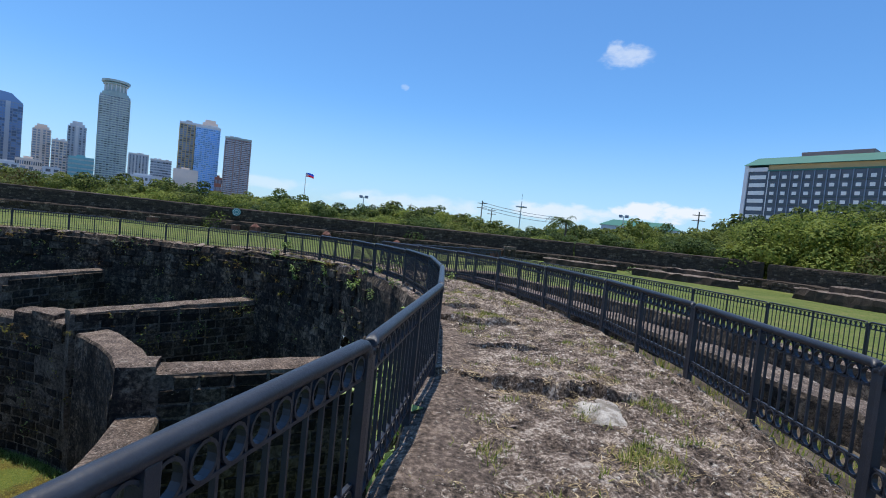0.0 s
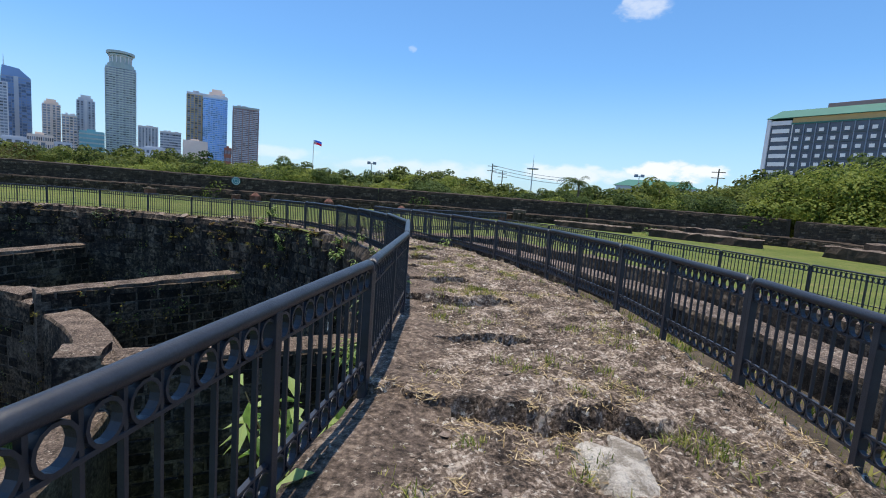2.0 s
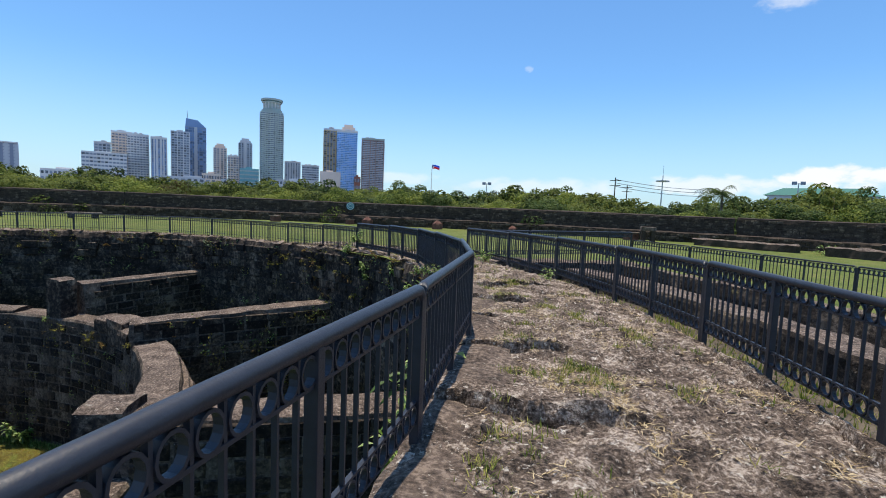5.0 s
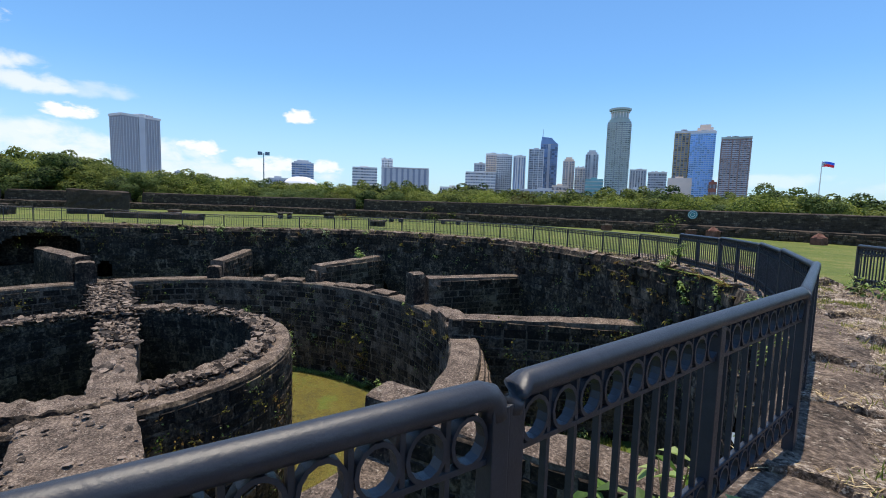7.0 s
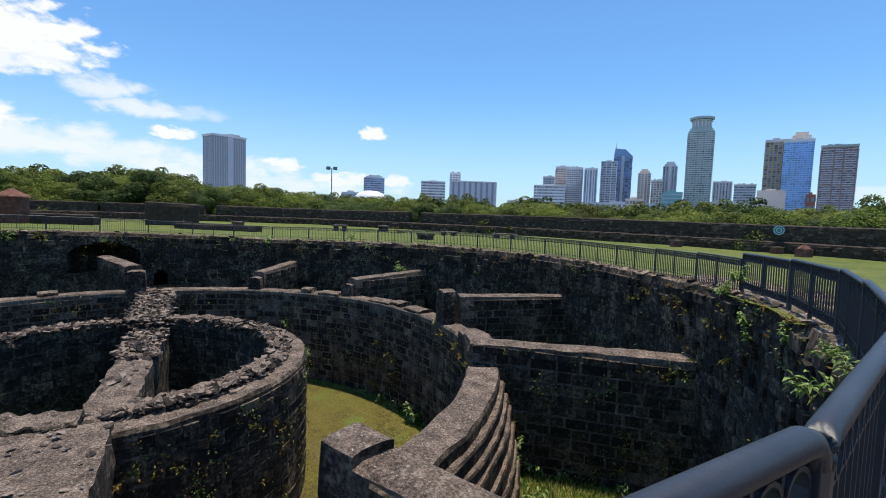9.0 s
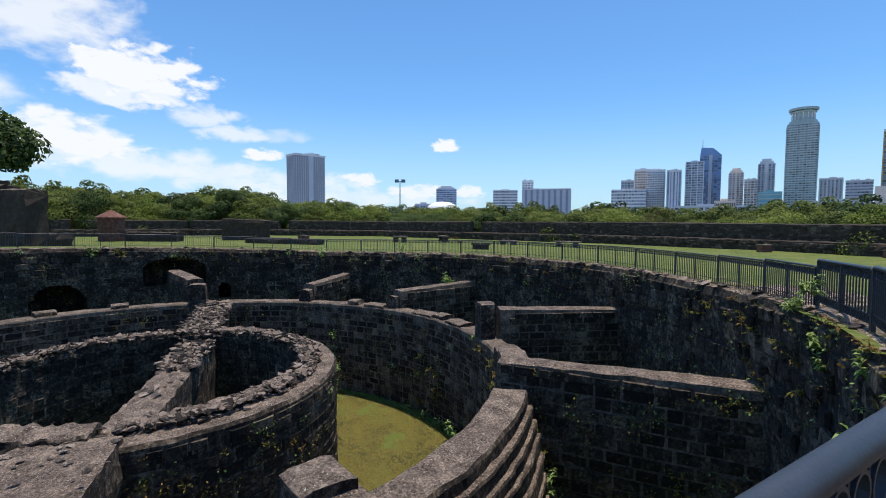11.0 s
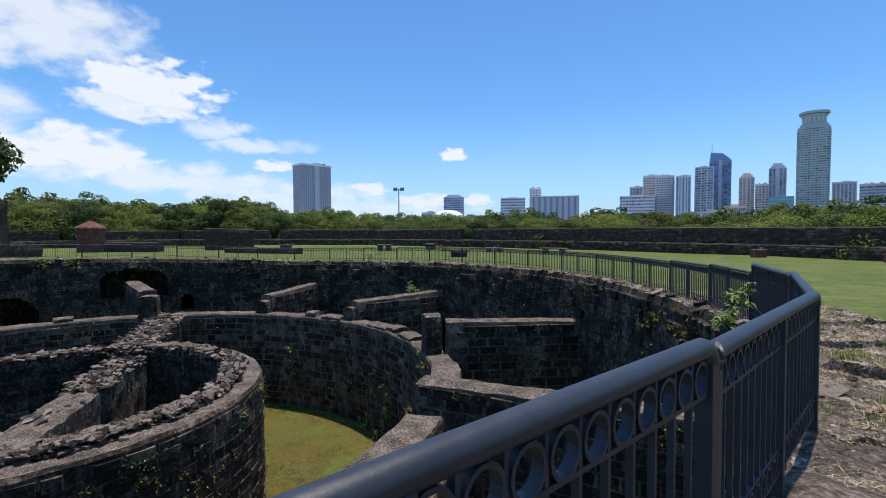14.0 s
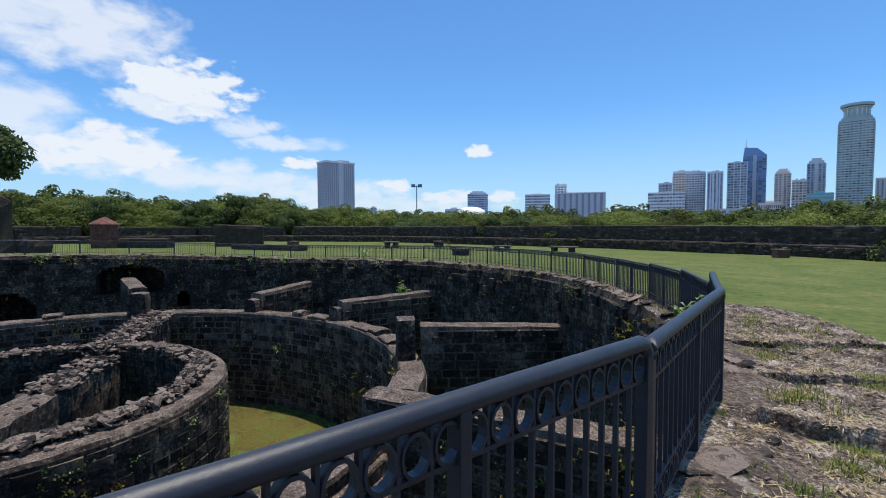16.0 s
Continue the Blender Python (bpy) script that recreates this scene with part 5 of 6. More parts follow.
def hut():
    ob = empty("brick_kiosk", Matrix.Translation((-58.8, -9.6, -0.9)) @ pose(0, 0, 0, 0, 0, 30) @ Matrix.Diagonal((1.75, 1.75, 1.08, 1)), "small round brick kiosk with a rust-red cone roof", "kiosk")
    bm = bmesh.new()
    tube(bm, [(0, 0, 0), (0, 0, 2.35)], 0.72, 16)
    part("drum", bm, BRICK_RED, ob)
    bm = bmesh.new()
    tube(bm, [(0, 0, 2.3), (0, 0, 2.42), (0, 0, 2.95), (0, 0, 3.1)], [0.82, 0.8, 0.22, 0.06], 16)
    part("roof", bm, BRICK_RED, ob, "rust-red cone roof")


hut()


def stump(x, y, s, label, flat=False):
    s *= 0.72
    ob = empty("brick_stump", Matrix.Translation((x, y, -0.98)) @ pose(0, 0, 0, 0, 0, x * 37 % 90), label, "masonry", "brick stumps on the lawn")
    bm = bmesh.new()
    box(bm, -s * 0.6, -s * 0.45, 0, s * 0.6, s * 0.45, s * 0.75, s * 0.06)
    for v in bm.verts:
        v.co += Vector((n3(v.co.x + x, v.co.y, v.co.z, 2), n3(v.co.y + y, v.co.x, 2, 2), 0)) * 0.08 * s
    part("body", bm, BRICK_RED, ob)
    bm = bmesh.new()
    if flat:
        box(bm, -s * 0.7, -s * 0.5, s * 0.75, s * 0.7, s * 0.5, s * 0.9, 0.03)
    else:
        tube(bm, [(0, 0, s * 0.72), (0, 0, s * 0.8), (0, 0, s * 1.15)], [s * 0.62, s * 0.6, s * 0.15], 4)
    part("cap", bm, BRICK_RED if not flat else TOP_STONE, ob)


for x, y, s, fl in ((-29.5, 47.0, 1.0, True), (-19.6, 48.3, 1.15, False), (-54.8, 10.4, 1.2, True), (-12.4, 49.2, 1.1, False), (-5.0, 49.8, 0.9, False), (5.6, 49.0, 1.2, True), (-22.2, 49.6, 0.9, True)):
    stump(x, y, s, "squat reddish brick stump on the lawn", fl)


def slab(x, y, L, W, H, rz, label, mat=None):
    ob = empty("stone_slab", Matrix.Translation((x, y, -0.96)) @ pose(0, 0, 0, 0, 0, rz), label, "stone", "fallen stones on the lawn")
    bm = bmesh.new()
    box(bm, -L / 2, -W / 2, H * 0.75, L / 2, W / 2, H, 0.03)
    part("top", bm, TOP_STONE, ob)
    for sx in (-1, 1):
        bm = bmesh.new()
        box(bm, sx * L * 0.32 - 0.18, -W * 0.4, 0, sx * L * 0.32 + 0.18, W * 0.4, H * 0.75, 0.03)
        part("support", bm, PARAPET, ob)


for x, y, L, W, H, rz in ((-40.6, 35.3, 2.6, 0.9, 0.5, 40), (-36.4, 24.6, 1.4, 0.9, 0.6, 20), (-52.3, 20.9, 1.5, 1.0, 0.7, 60), (-53.5, 26.4, 1.3, 0.9, 0.7, 10), (-45, 31, 1.8, 0.8, 0.45, 45), (-51.3, 8.8, 1.6, 0.8, 0.5, 80), (6.9, 48.4, 1.2, 1.0, 1.3, 0)):
    slab(x, y, L, W, H, rz, "low weathered stone slab on two supports")
for x0, y0, x1, y1, w, z1 in ((10.5, 47.5, 16.5, 44.2, 1.3, -0.35), (17.5, 42.5, 24.0, 37.5, 1.4, -0.25), (26.5, 34.5, 29.5, 27.0, 1.5, -0.1), (27.8, 33.0, 31, 27.0, 1.2, 0.35), (20.5, 42.2, 23.5, 40.2, 0.9, 0.15)):
    straight_wall("wall_ledge", (x0, y0), (x1, y1), w, -1.6, z1, z1, PARAPET, TOP_STONE, "low rough stone ledge at the parapet's foot", seg=0.3, rough=0.16)


def roundel():
    d = perim_distance(-28.5) - 0.25
    ob = empty("wall_sign", Matrix.Translation(away(-28.5, d, 0.95)) @ pose(90, 0, 0, 0, 0, 0), "round teal enamel sign on the parapet", "sign")
    ob.matrix_world = Matrix.Translation(away(-28.5, d, 0.95)) @ pose(0, 0, 0, 90, 0, 28.5)
    bm = bmesh.new()
    tube(bm, [(0, 0, -0.3), (0, 0, 0.1)], 0.42, 24)
    part("plate", bm, TEAL, ob)
    for r0 in (0.36, 0.2):
        bm = bmesh.new()
        vs = []
        for q in range(24):
            c, s_ = math.cos(q * math.pi / 12), math.sin(q * math.pi / 12)
            vs.append((bm.verts.new(((r0 - 0.035) * c, (r0 - 0.035) * s_, 0.11)), bm.verts.new((r0 * c, r0 * s_, 0.11))))
        for q in range(24):
            a, b = vs[q], vs[(q + 1) % 24]
            bm.faces.new((a[0], a[1], b[1], b[0]))
        part("painted_ring", bm, WIN_W, ob, "pale painted ring")


roundel()

# ---------------------------------------------------------------- weeds and shrubs


def make_weed(seed, leaf, n, size, spread, label, name="weed", hang=0.0):
    """A small plant with stems and folded pointed leaves, growing out of a wall or crack."""
    rng = random.Random(seed)
    ob = empty(name, Matrix(), label, "plant", "weeds on the walls")
    bm = bmesh.new()
    tips = []
    for i in range(7):
        a = i * 2.4
        d = Vector((math.cos(a) * rng.uniform(0.3, 1), math.sin(a) * rng.uniform(0.3, 1), rng.uniform(0.2, 1.1) - hang)) * spread
        tube(bm, [(0, 0, 0), d * 0.5 + Vector((0, 0, 0.08 * spread)), d], [0.012, 0.009, 0.005], 4)
        tips.append(d)
    part("stem", bm, STEM, ob)["kind"] = "stuff"
    verts, faces = [], []
    for i in range(n):
        d = tips[i % 7]
        p = d * rng.uniform(0.35, 1.05)
        w = Vector((rng.gauss(0, 1), rng.gauss(0, 1), rng.uniform(-0.5, 0.6))).normalized()
        sd = w.cross(Vector((0, 0, 1)))
        sd = sd.normalized() if sd.length > 0.1 else Vector((1, 0, 0))
        L = size * rng.uniform(0.6, 1.3)
        W = L * 0.2
        b = len(verts)
        dr = Vector((0, 0, -L * 0.3))
        verts += [p, p + w * L * 0.45 + sd * W, p + w * L * 0.45 - sd * W, p + w * L + dr, p + w * L * 0.45 - Vector((0, 0, W * 0.5))]
        faces += [(b, b + 1, b + 4), (b + 1, b + 3, b + 4), (b, b + 4, b + 2), (b + 4, b + 3, b + 2)]
    o = from_mesh("foliage", verts, faces, leaf, ob)
    o["kind"] = "stuff"
    return ob


WEEDS = {"shrub": make_weed(1, LEAF_W, 130, 0.24, 0.55, "bright green leafy shrub growing from the wall", "shrub"),
         "weed": make_weed(2, LEAF_W, 60, 0.2, 0.5, "green leafy weed rooted in the stone", "weed"),
         "yellow": make_weed(3, LEAF_Y, 80, 0.14, 0.5, "yellowish fern clump on the blackened wall", "fern", 0.5),
         "orange": make_weed(4, LEAF_O, 90, 0.15, 0.55, "orange-brown withered fern on the wall", "fern", 0.4),
         "pale": make_weed(5, LEAF_P, 60, 0.16, 0.4, "pale green creeper hanging on the wall", "creeper", 0.7),
         "broad": make_weed(6, LEAF_W, 60, 0.3, 0.7, "broad-leaved green plant beside the fence", "broadleaf_plant")}
weed_used = set()


def weed(kind, x, y, z, s, rz=0.0):
    m = Matrix.Translation((x, y, z)) @ pose(0, 0, 0, 0, 0, rz) @ Matrix.Diagonal((0.8 * s, 0.8 * s, 1.1 * s, 1))
    if kind in weed_used:
        copy_thing(WEEDS[kind], m @ Matrix.Diagonal([1 / q for q in WEEDS[kind].scale] + [1]))
    else:
        weed_used.add(kind)
        WEEDS[kind].matrix_world = m


for i, (a, z, s, k) in enumerate((
        (54.6, -0.45, 0.6, "shrub"), (49.8, -0.95, 0.85, "shrub"), (49.4, -1.25, 0.6, "shrub"), (54.2, -0.75, 0.5, "yellow"), (42.6, -0.75, 0.6, "shrub"), (42.4, -1.2, 0.4, "weed"), (35.8, -0.4, 0.4, "shrub"), (32.7, -0.25, 0.35, "broad"),
        (61.9, -1.25, 0.8, "orange"), (61.2, -1.75, 0.8, "orange"), (61.0, -2.15, 0.8, "orange"), (63.8, -1.15, 0.7, "yellow"), (59.3, -2.3, 0.7, "orange"), (71.5, -1.5, 0.8, "yellow"), (70.1, -1.45, 0.7, "yellow"), (84.8, -0.9, 1.1, "pale"), (61.7, -1.0, 0.8, "yellow"),
        (52.3, 0.0, 0.6, "shrub"), (-154.2, -0.75, 1.2, "weed"), (-158.9, -0.65, 1.1, "yellow"), (159.3, -1.1, 1.3, "weed"), (139.9, -0.6, 1.0, "weed"), (136, -0.95, 1.2, "pale"), (23.4, -0.15, 0.5, "weed"), (27.9, 0.0, 0.5, "weed"),
        (60.3, -1.3, 0.7, "yellow"), (56.2, -1.3, 0.6, "yellow"), (52.2, -2.0, 0.9, "yellow"), (53.5, -1.5, 0.7, "orange"), (57.5, -2.5, 0.9, "yellow"), (60, -2.7, 0.7, "weed"), (67.9, -1.1, 0.8, "yellow"), (84.6, -0.95, 0.8, "pale"), (101, -1.0, 1.0, "orange"),
        (103.5, -1.3, 0.8, "orange"), (76.5, -3.5, 0.7, "weed"), (216.4, -0.5, 1.0, "pale"), (205.4, -0.9, 1.2, "weed"), (200.7, -0.95, 0.9, "yellow"), (135.9, -1.15, 0.9, "pale"), (174, -1.1, 0.8, "weed"), (159.4, -1.3, 0.7, "weed"),
        (150, -1.0, 0.7, "pale"), (126, -0.95, 0.7, "weed"), (112, -0.9, 0.7, "yellow"), (167, -1.0, 0.8, "weed"), (142, -1.2, 0.7, "orange"), (94, -0.9, 0.6, "yellow"), (72, -1.7, 0.5, "yellow"), (64, -0.7, 0.6, "orange"), (120, -2.4, 0.6, "weed"),
        (117, -1.5, 0.6, "yellow"), (108, -2.1, 0.5, "weed"), (191, -1.1, 0.6, "weed"), (29, -0.9, 0.8, "weed"), (22, -1.5, 0.9, "pale"))):
    p = polar(R_RIM - 0.06 + rim_grow(a), a, z)
    weed(k, p.x, p.y, p.z, s, i * 47)
for i, (a, r, z, s, k) in enumerate((
        (146.1, 11.93, -5.5, 0.9, "weed"), (146.2, 11.93, -6.3, 1.1, "pale"), (146.4, 11.93, -6.9, 1.0, "pale"), (125.4, 11.93, -6.5, 0.9, "pale"), (111.2, 11.93, -6.0, 1.1, "yellow"), (115.8, 11.93, -7.9, 1.1, "orange"), (107.6, 11.93, -6.7, 1.0, "yellow"), (116.7, 11.93, -6.4, 1.0, "yellow"), (109.4, 11.93, -7.4, 1.0, "yellow"), (145.5, 11.93, -6.0, 1.1, "pale"), (146, 11.93, -5.3, 0.8, "weed"), (145.2, 11.93, -6.6, 0.9, "pale"), (126, 11.93, -6.4, 0.8, "pale"), (121, 11.93, -5.9, 0.6, "pale"), (115, 11.93, -5.5, 0.9, "yellow"), (114.8, 11.93, -6.5, 0.9, "yellow"), (109, 11.93, -6.2, 0.9, "yellow"),
        (108, 11.93, -7.1, 1.0, "orange"), (116.5, 11.93, -7.9, 0.8, "yellow"), (105, 11.7, -8.5, 1.2, "weed"), (112, 11.7, -8.5, 1.1, "weed"), (119, 11.75, -8.5, 0.9, "weed"), (98, 11.7, -8.5, 1.3, "shrub"), (88, 11.93, -3.8, 0.9, "yellow"), (80, 11.95, -3.9, 0.9, "yellow"), (75.5, 11.95, -4.0, 1.0, "orange"),
        (92, 11.93, -3.6, 0.5, "weed"), (124.5, 16.3, -2.38, 1.0, "shrub"), (47, 18.45, -0.35, 0.7, "orange"), (42, 18.4, -0.3, 0.6, "orange"), (40.2, 20.7, -0.2, 0.9, "weed"), (38.5, 20.9, -0.2, 0.8, "weed"), (29, 21.0, -0.15, 0.6, "weed"),
        (6.5, 6.25, -5.2, 1.2, "weed"), (7.5, 6.3, -5.9, 1.2, "yellow"), (10, 6.25, -5.0, 0.8, "orange"), (40, 6.2, -4.7, 0.4, "yellow"), (52, 6.2, -5.4, 0.5, "orange"), (30, 6.2, -4.5, 0.4, "yellow"), (22, 6.22, -5.0, 0.5, "yellow"), (70, 6.22, -4.4, 0.5, "weed"), (84, 6.2, -4.1, 0.6, "weed"),
        (168, 4.85, -4.6, 0.7, "yellow"), (166, 4.85, -5.2, 0.7, "yellow"), (57.5, 13.4, -5.6, 0.8, "weed"), (58.5, 13.1, -4.9, 0.6, "yellow"), (59, 13.3, -6.3, 0.9, "weed"), (57, 12.9, -4.1, 0.5, "yellow"), (60, 13.8, -6.6, 1.0, "weed"), (59, 14.8, -6.6, 0.7, "weed"), (57.5, 16.5, -6.6, 0.7, "weed"), (54, 14, -6.6, 0.9, "weed"),
        (45, 14.5, -6.6, 1.0, "weed"), (38, 14.2, -6.6, 1.1, "shrub"), (62, 11.7, -3.4, 0.4, "yellow"), (8, 22.0, -1.7, 1.0, "shrub"), (3, 21.9, -1.7, 0.9, "weed"), (13, 22.0, -1.7, 0.8, "weed"), (-3, 22.0, -1.7, 0.9, "weed"), (20, 21.9, -1.6, 0.8, "weed"), (17, 22.1, -1.7, 0.7, "yellow"),
        (-3.8, 17.75, -0.55, 1.0, "broad"), (-2.0, 17.75, -0.7, 0.9, "broad"), (33.7, 18.2, -0.85, 0.6, "broad"), (11.7, 17.9, -0.65, 0.9, "broad"), (4, 17.4, -2.3, 1.1, "broad"), (5.5, 17.4, -2.8, 1.1, "broad"), (2, 17.5, -2.0, 0.8, "broad"), (13, 17.7, -1.7, 0.8, "broad"), (14.5, 17.7, -2.1, 0.8, "broad"), (22, 17.6, -2.6, 0.8, "broad"), (30, 16.5, -6.6, 1.2, "shrub"))):
    p = polar(r, a, z)
    weed(k, p.x, p.y, p.z, s, i * 61)

for i, (x, y, s, k) in enumerate(((-49.7, 27.0, 2.2, "orange"), (-60.5, 5.0, 1.6, "weed"), (-36.6, 47.4, 1.9, "yellow"), (-23, 51.6, 1.6, "weed"), (17.8, 43.2, 1.8, "weed"), (-57, 20, 1.2, "pale"))):
    weed(k, x, y, -0.95, s, i * 33)

# ---------------------------------------------------------------- grass and straw on the path, stones


def scatter_blades(name, count, seed, mat, length, width, tilt, mask, label):
    rng = random.Random(seed)
    verts, faces = [], []
    made = 0
    while made < count:
        d, r = rng.uniform(-30, 64), rng.uniform(R_RIM + 0.1, R_OUT - 0.05)
        p = polar(r + rim_grow(d) * (R_OUT - r) / (R_OUT - R_RIM), d)
        if rng.random() > mask(p.x, p.y, (r - R_RIM) / (R_OUT - R_RIM), d):
            continue
        z = path_z(d, r)
        for _ in range(rng.randint(3, 8)):
            made += 1
            a = rng.uniform(0, 6.28)
            o = Vector((p.x + rng.gauss(0, 0.03), p.y + rng.gauss(0, 0.03), z - 0.01))
            L = length * rng.uniform(0.5, 1.3)
            t = rng.uniform(*tilt)
            v = Vector((math.cos(a) * math.sin(t), math.sin(a) * math.sin(t), math.cos(t))) * L
            s = Vector((-math.sin(a), math.cos(a), 0)) * width
            b = len(verts)
            verts += [o - s, o + s, o + v * 0.55 + s * 0.7, o + v * 0.55 - s * 0.7, o + v - Vector((0, 0, L * 0.12))]
            faces += [(b, b + 1, b + 2, b + 3), (b + 3, b + 2, b + 4)]
    ob = from_mesh(name, verts, faces, mat)
    return tagged(ob, label, "grass", kind="stuff")


def zone(x, y, u):
    return math.exp(-((u - 0.5) / 0.27) ** 2)


scatter_blades("dry_grass", 42000, 3, STRAW, 0.1, 0.0042, (1.15, 1.55), lambda x, y, u, d: max(0, 1.5 * n3(x, y, 40, 1.4) + 0.9 * n3(x, y, 41, 5) + 0.12) * (0.25 + zone(x, y, u)) + (0.25 if d > 40 else 0),
               "dry straw-coloured grass lying in the path's hollows")
scatter_blades("grass_tufts", 21000, 4, BLADE, 0.085, 0.0042, (0.15, 1.2), lambda x, y, u, d: max(0, 1.6 * n3(x, y, 50, 1.5) + 1.3 * n3(x, y, 51, 4.5) - 0.42) * (0.1 + zone(x, y, u)),
               "short green grass tufts in the cracks of the path")


def rock_mesh(seed, name):
    rng = random.Random(seed)
    bm = bmesh.new()
    bmesh.ops.create_icosphere(bm, subdivisions=1, radius=0.5)
    for v in bm.verts:
        v.co *= rng.uniform(0.75, 1.2)
        v.co.z *= 0.62
    me = bpy.data.meshes.new(name)
    bm.to_mesh(me)
    bm.free()
    me.materials.append(RUBBLE)
    return me


ROCKS = [rock_mesh(100 + i, "stone") for i in range(7)]


def rock(parent, p, s, rng, flat=1.0):
    o = new("stone", rng.choice(ROCKS))
    o.parent = parent
    o.matrix_world = Matrix.Translation(p) @ Euler((rng.uniform(-0.35, 0.35), rng.uniform(-0.35, 0.35), rng.uniform(0, 6.28))).to_matrix().to_4x4() @ Matrix.Diagonal((s * rng.uniform(0.8, 1.7), s, s * flat * rng.uniform(0.6, 1.0), 1))


rng = random.Random(77)
tower = bpy.data.objects["wall_tower"]
for a0, a1, r0, r1, zt in ((8, 62, 4.9, 5.45, -3.56), (66, 118, 4.88, 5.3, -3.62), (128, 166, 4.9, 5.5, -3.52), (186, 236, 4.9, 5.5, -3.58), (240, 322, 4.9, 5.4, -3.6), (-30, 4, 4.9, 5.9, -3.5)):
    o = lathe("wall_tower_lip", wall_profile(r0, r1, -3.95, zt, 0.15, 0.05), a0, a1, 0.9, WALL_STONE, rough=0.16, scale=2.6, top_mat=TOP_STONE)
    tagged(o, "broken rubble core left along the tower's inner edge", "wall", kind="structure")
for i in range(295):                     # loose stones of the broken core
    a = rng.uniform(-20, 340)
    r = 5.42 + rng.gauss(0, 0.1) if rng.random() < 0.7 else rng.uniform(4.9, 5.4)
    rock(tower, polar(r + rng.gauss(0, 0.12), a, (-3.77 if r > 5.35 else -3.62) + rng.uniform(-0.03, 0.06)), rng.choice((0.08, 0.12, 0.2, 0.3, 0.42)) * rng.uniform(0.8, 1.2), rng, 0.36)


def rubble_band(parent, seed, count, pick):
    """Thin broken stones lying in layers, one mesh."""
    g = random.Random(seed)
    verts, faces = [], []
    for _ in range(count):
        p, s_ = pick(g)
        m = Matrix.Translation(p) @ Euler((g.gauss(0, 0.3), g.gauss(0, 0.3), g.uniform(0, 6.28))).to_matrix().to_4x4() @ Matrix.Diagonal((s_ * g.uniform(0.7, 1.6), s_ * g.uniform(0.5, 1.0), s_ * g.uniform(0.2, 0.45), 1))
        b = len(verts)
        verts += [m @ Vector((x * g.uniform(0.35, 0.55), y * g.uniform(0.35, 0.55), z * g.uniform(0.3, 0.55))) for z in (-1, 1) for x, y in ((-1, -1), (1, -1), (1, 1), (-1, 1))]
        faces += [tuple(b + i for i in f) for f in ((4, 5, 6, 7), (0, 1, 5, 4), (1, 2, 6, 5), (2, 3, 7, 6), (3, 0, 4, 7))]
    o = from_mesh("broken_core", verts, faces, RUBBLE_REST, parent)
    o["kind"] = "stuff"


RUBBLE_REST = material("broken_core_stone", [(0.016, 0.012, 0.01), (0.05, 0.038, 0.031), (0.1, 0.077, 0.062), (0.22, 0.17, 0.135)], 2.5, 0.94, 0.9, 20, island=0.5, flecks=((0.5, 0.46, 0.4), 16.0, 0.0), contrast=0.5)
rubble_band(tower, 91, 3200, lambda g: (lambda a: (polar(g.choice((4.98, 5.4, 5.45, 5.5)) + g.gauss(0, 0.07) + 0.12 * n3(a * 0.1, 0, 0, 1), a, (-3.75 if g.random() < 0.5 else -3.6) + g.uniform(-0.03, 0.03)), g.choice((0.06, 0.09, 0.14, 0.22))))(g.uniform(8, 322)))
cross = bpy.data.objects["wall_cross"]
rubble_band(cross, 92, 420, lambda g: (Vector((-23 + 4.5 * g.random() ** 1.5, 6.05 + g.choice((-0.5, 0.45, 0.1)) + g.gauss(0, 0.12), -4.02 + g.uniform(-0.03, 0.1))), g.choice((0.08, 0.14, 0.22))))
for i in range(90):
    x = -23 + 7.5 * rng.random() ** 1.6
    y = 6.05 + rng.choice((-1, 1)) * rng.uniform(0.1, 0.6)
    rock(cross, Vector((x, y, -4.04 + rng.uniform(-0.03, 0.08))), rng.choice((0.08, 0.14, 0.24, 0.4)), rng, 0.36)
cw = bpy.data.objects["wall_causeway"]
rubble_band(cw, 93, 500, lambda g: (lambda f: (polar(6 + 7 * f, 178 + 2.5 * f, -3.78 + 0.3 * f + g.uniform(-0.02, 0.05)) + Vector((0, g.choice((-0.7, 0.0, 0.65)) + g.gauss(0, 0.15), 0)), g.choice((0.08, 0.15, 0.24))))(g.random()))
for i in range(130):
    f = rng.random()
    p = polar(6 + 7 * f, 178 + 2.5 * f)
    rock(cw, Vector((p.x, p.y + rng.uniform(-0.8, 0.8), -3.78 + 0.3 * f + rng.uniform(0, 0.08))), rng.uniform(0.1, 0.32), rng, 0.5)
sp = bpy.data.objects["wall_spoke"]
for i in range(60):
    rock(sp, Vector((rng.uniform(-12.2, -7), rng.choice((4.6, 6.6, 5.6)) + rng.gauss(0, 0.2), -3.58 + rng.uniform(-0.02, 0.05))), rng.uniform(0.06, 0.22), rng, 0.5)
pathob = bpy.data.objects["path"]
for i in range(280):                     # loose light stones on the path
    d, r = rng.uniform(-12, 58), rng.uniform(R_RIM + 0.3, R_OUT - 0.1)
    rock(pathob, polar(r + rim_grow(d) * (R_OUT - r) / (R_OUT - R_RIM), d, path_z(d, r) + 0.0), rng.uniform(0.02, 0.075) * (1.6 if rng.random() < 0.08 else 1), rng, 0.6)
rim = bpy.data.objects["wall_rim"]
for i in range(220):                     # crumbling edge of the rim
    a = rng.uniform(38, 210)
    rock(rim, polar(R_RIM + rim_grow(a) + rng.uniform(0.0, 0.5), a, rim_z(a) + rng.uniform(-0.06, 0.04)), rng.uniform(0.1, 0.4), rng, 0.5)

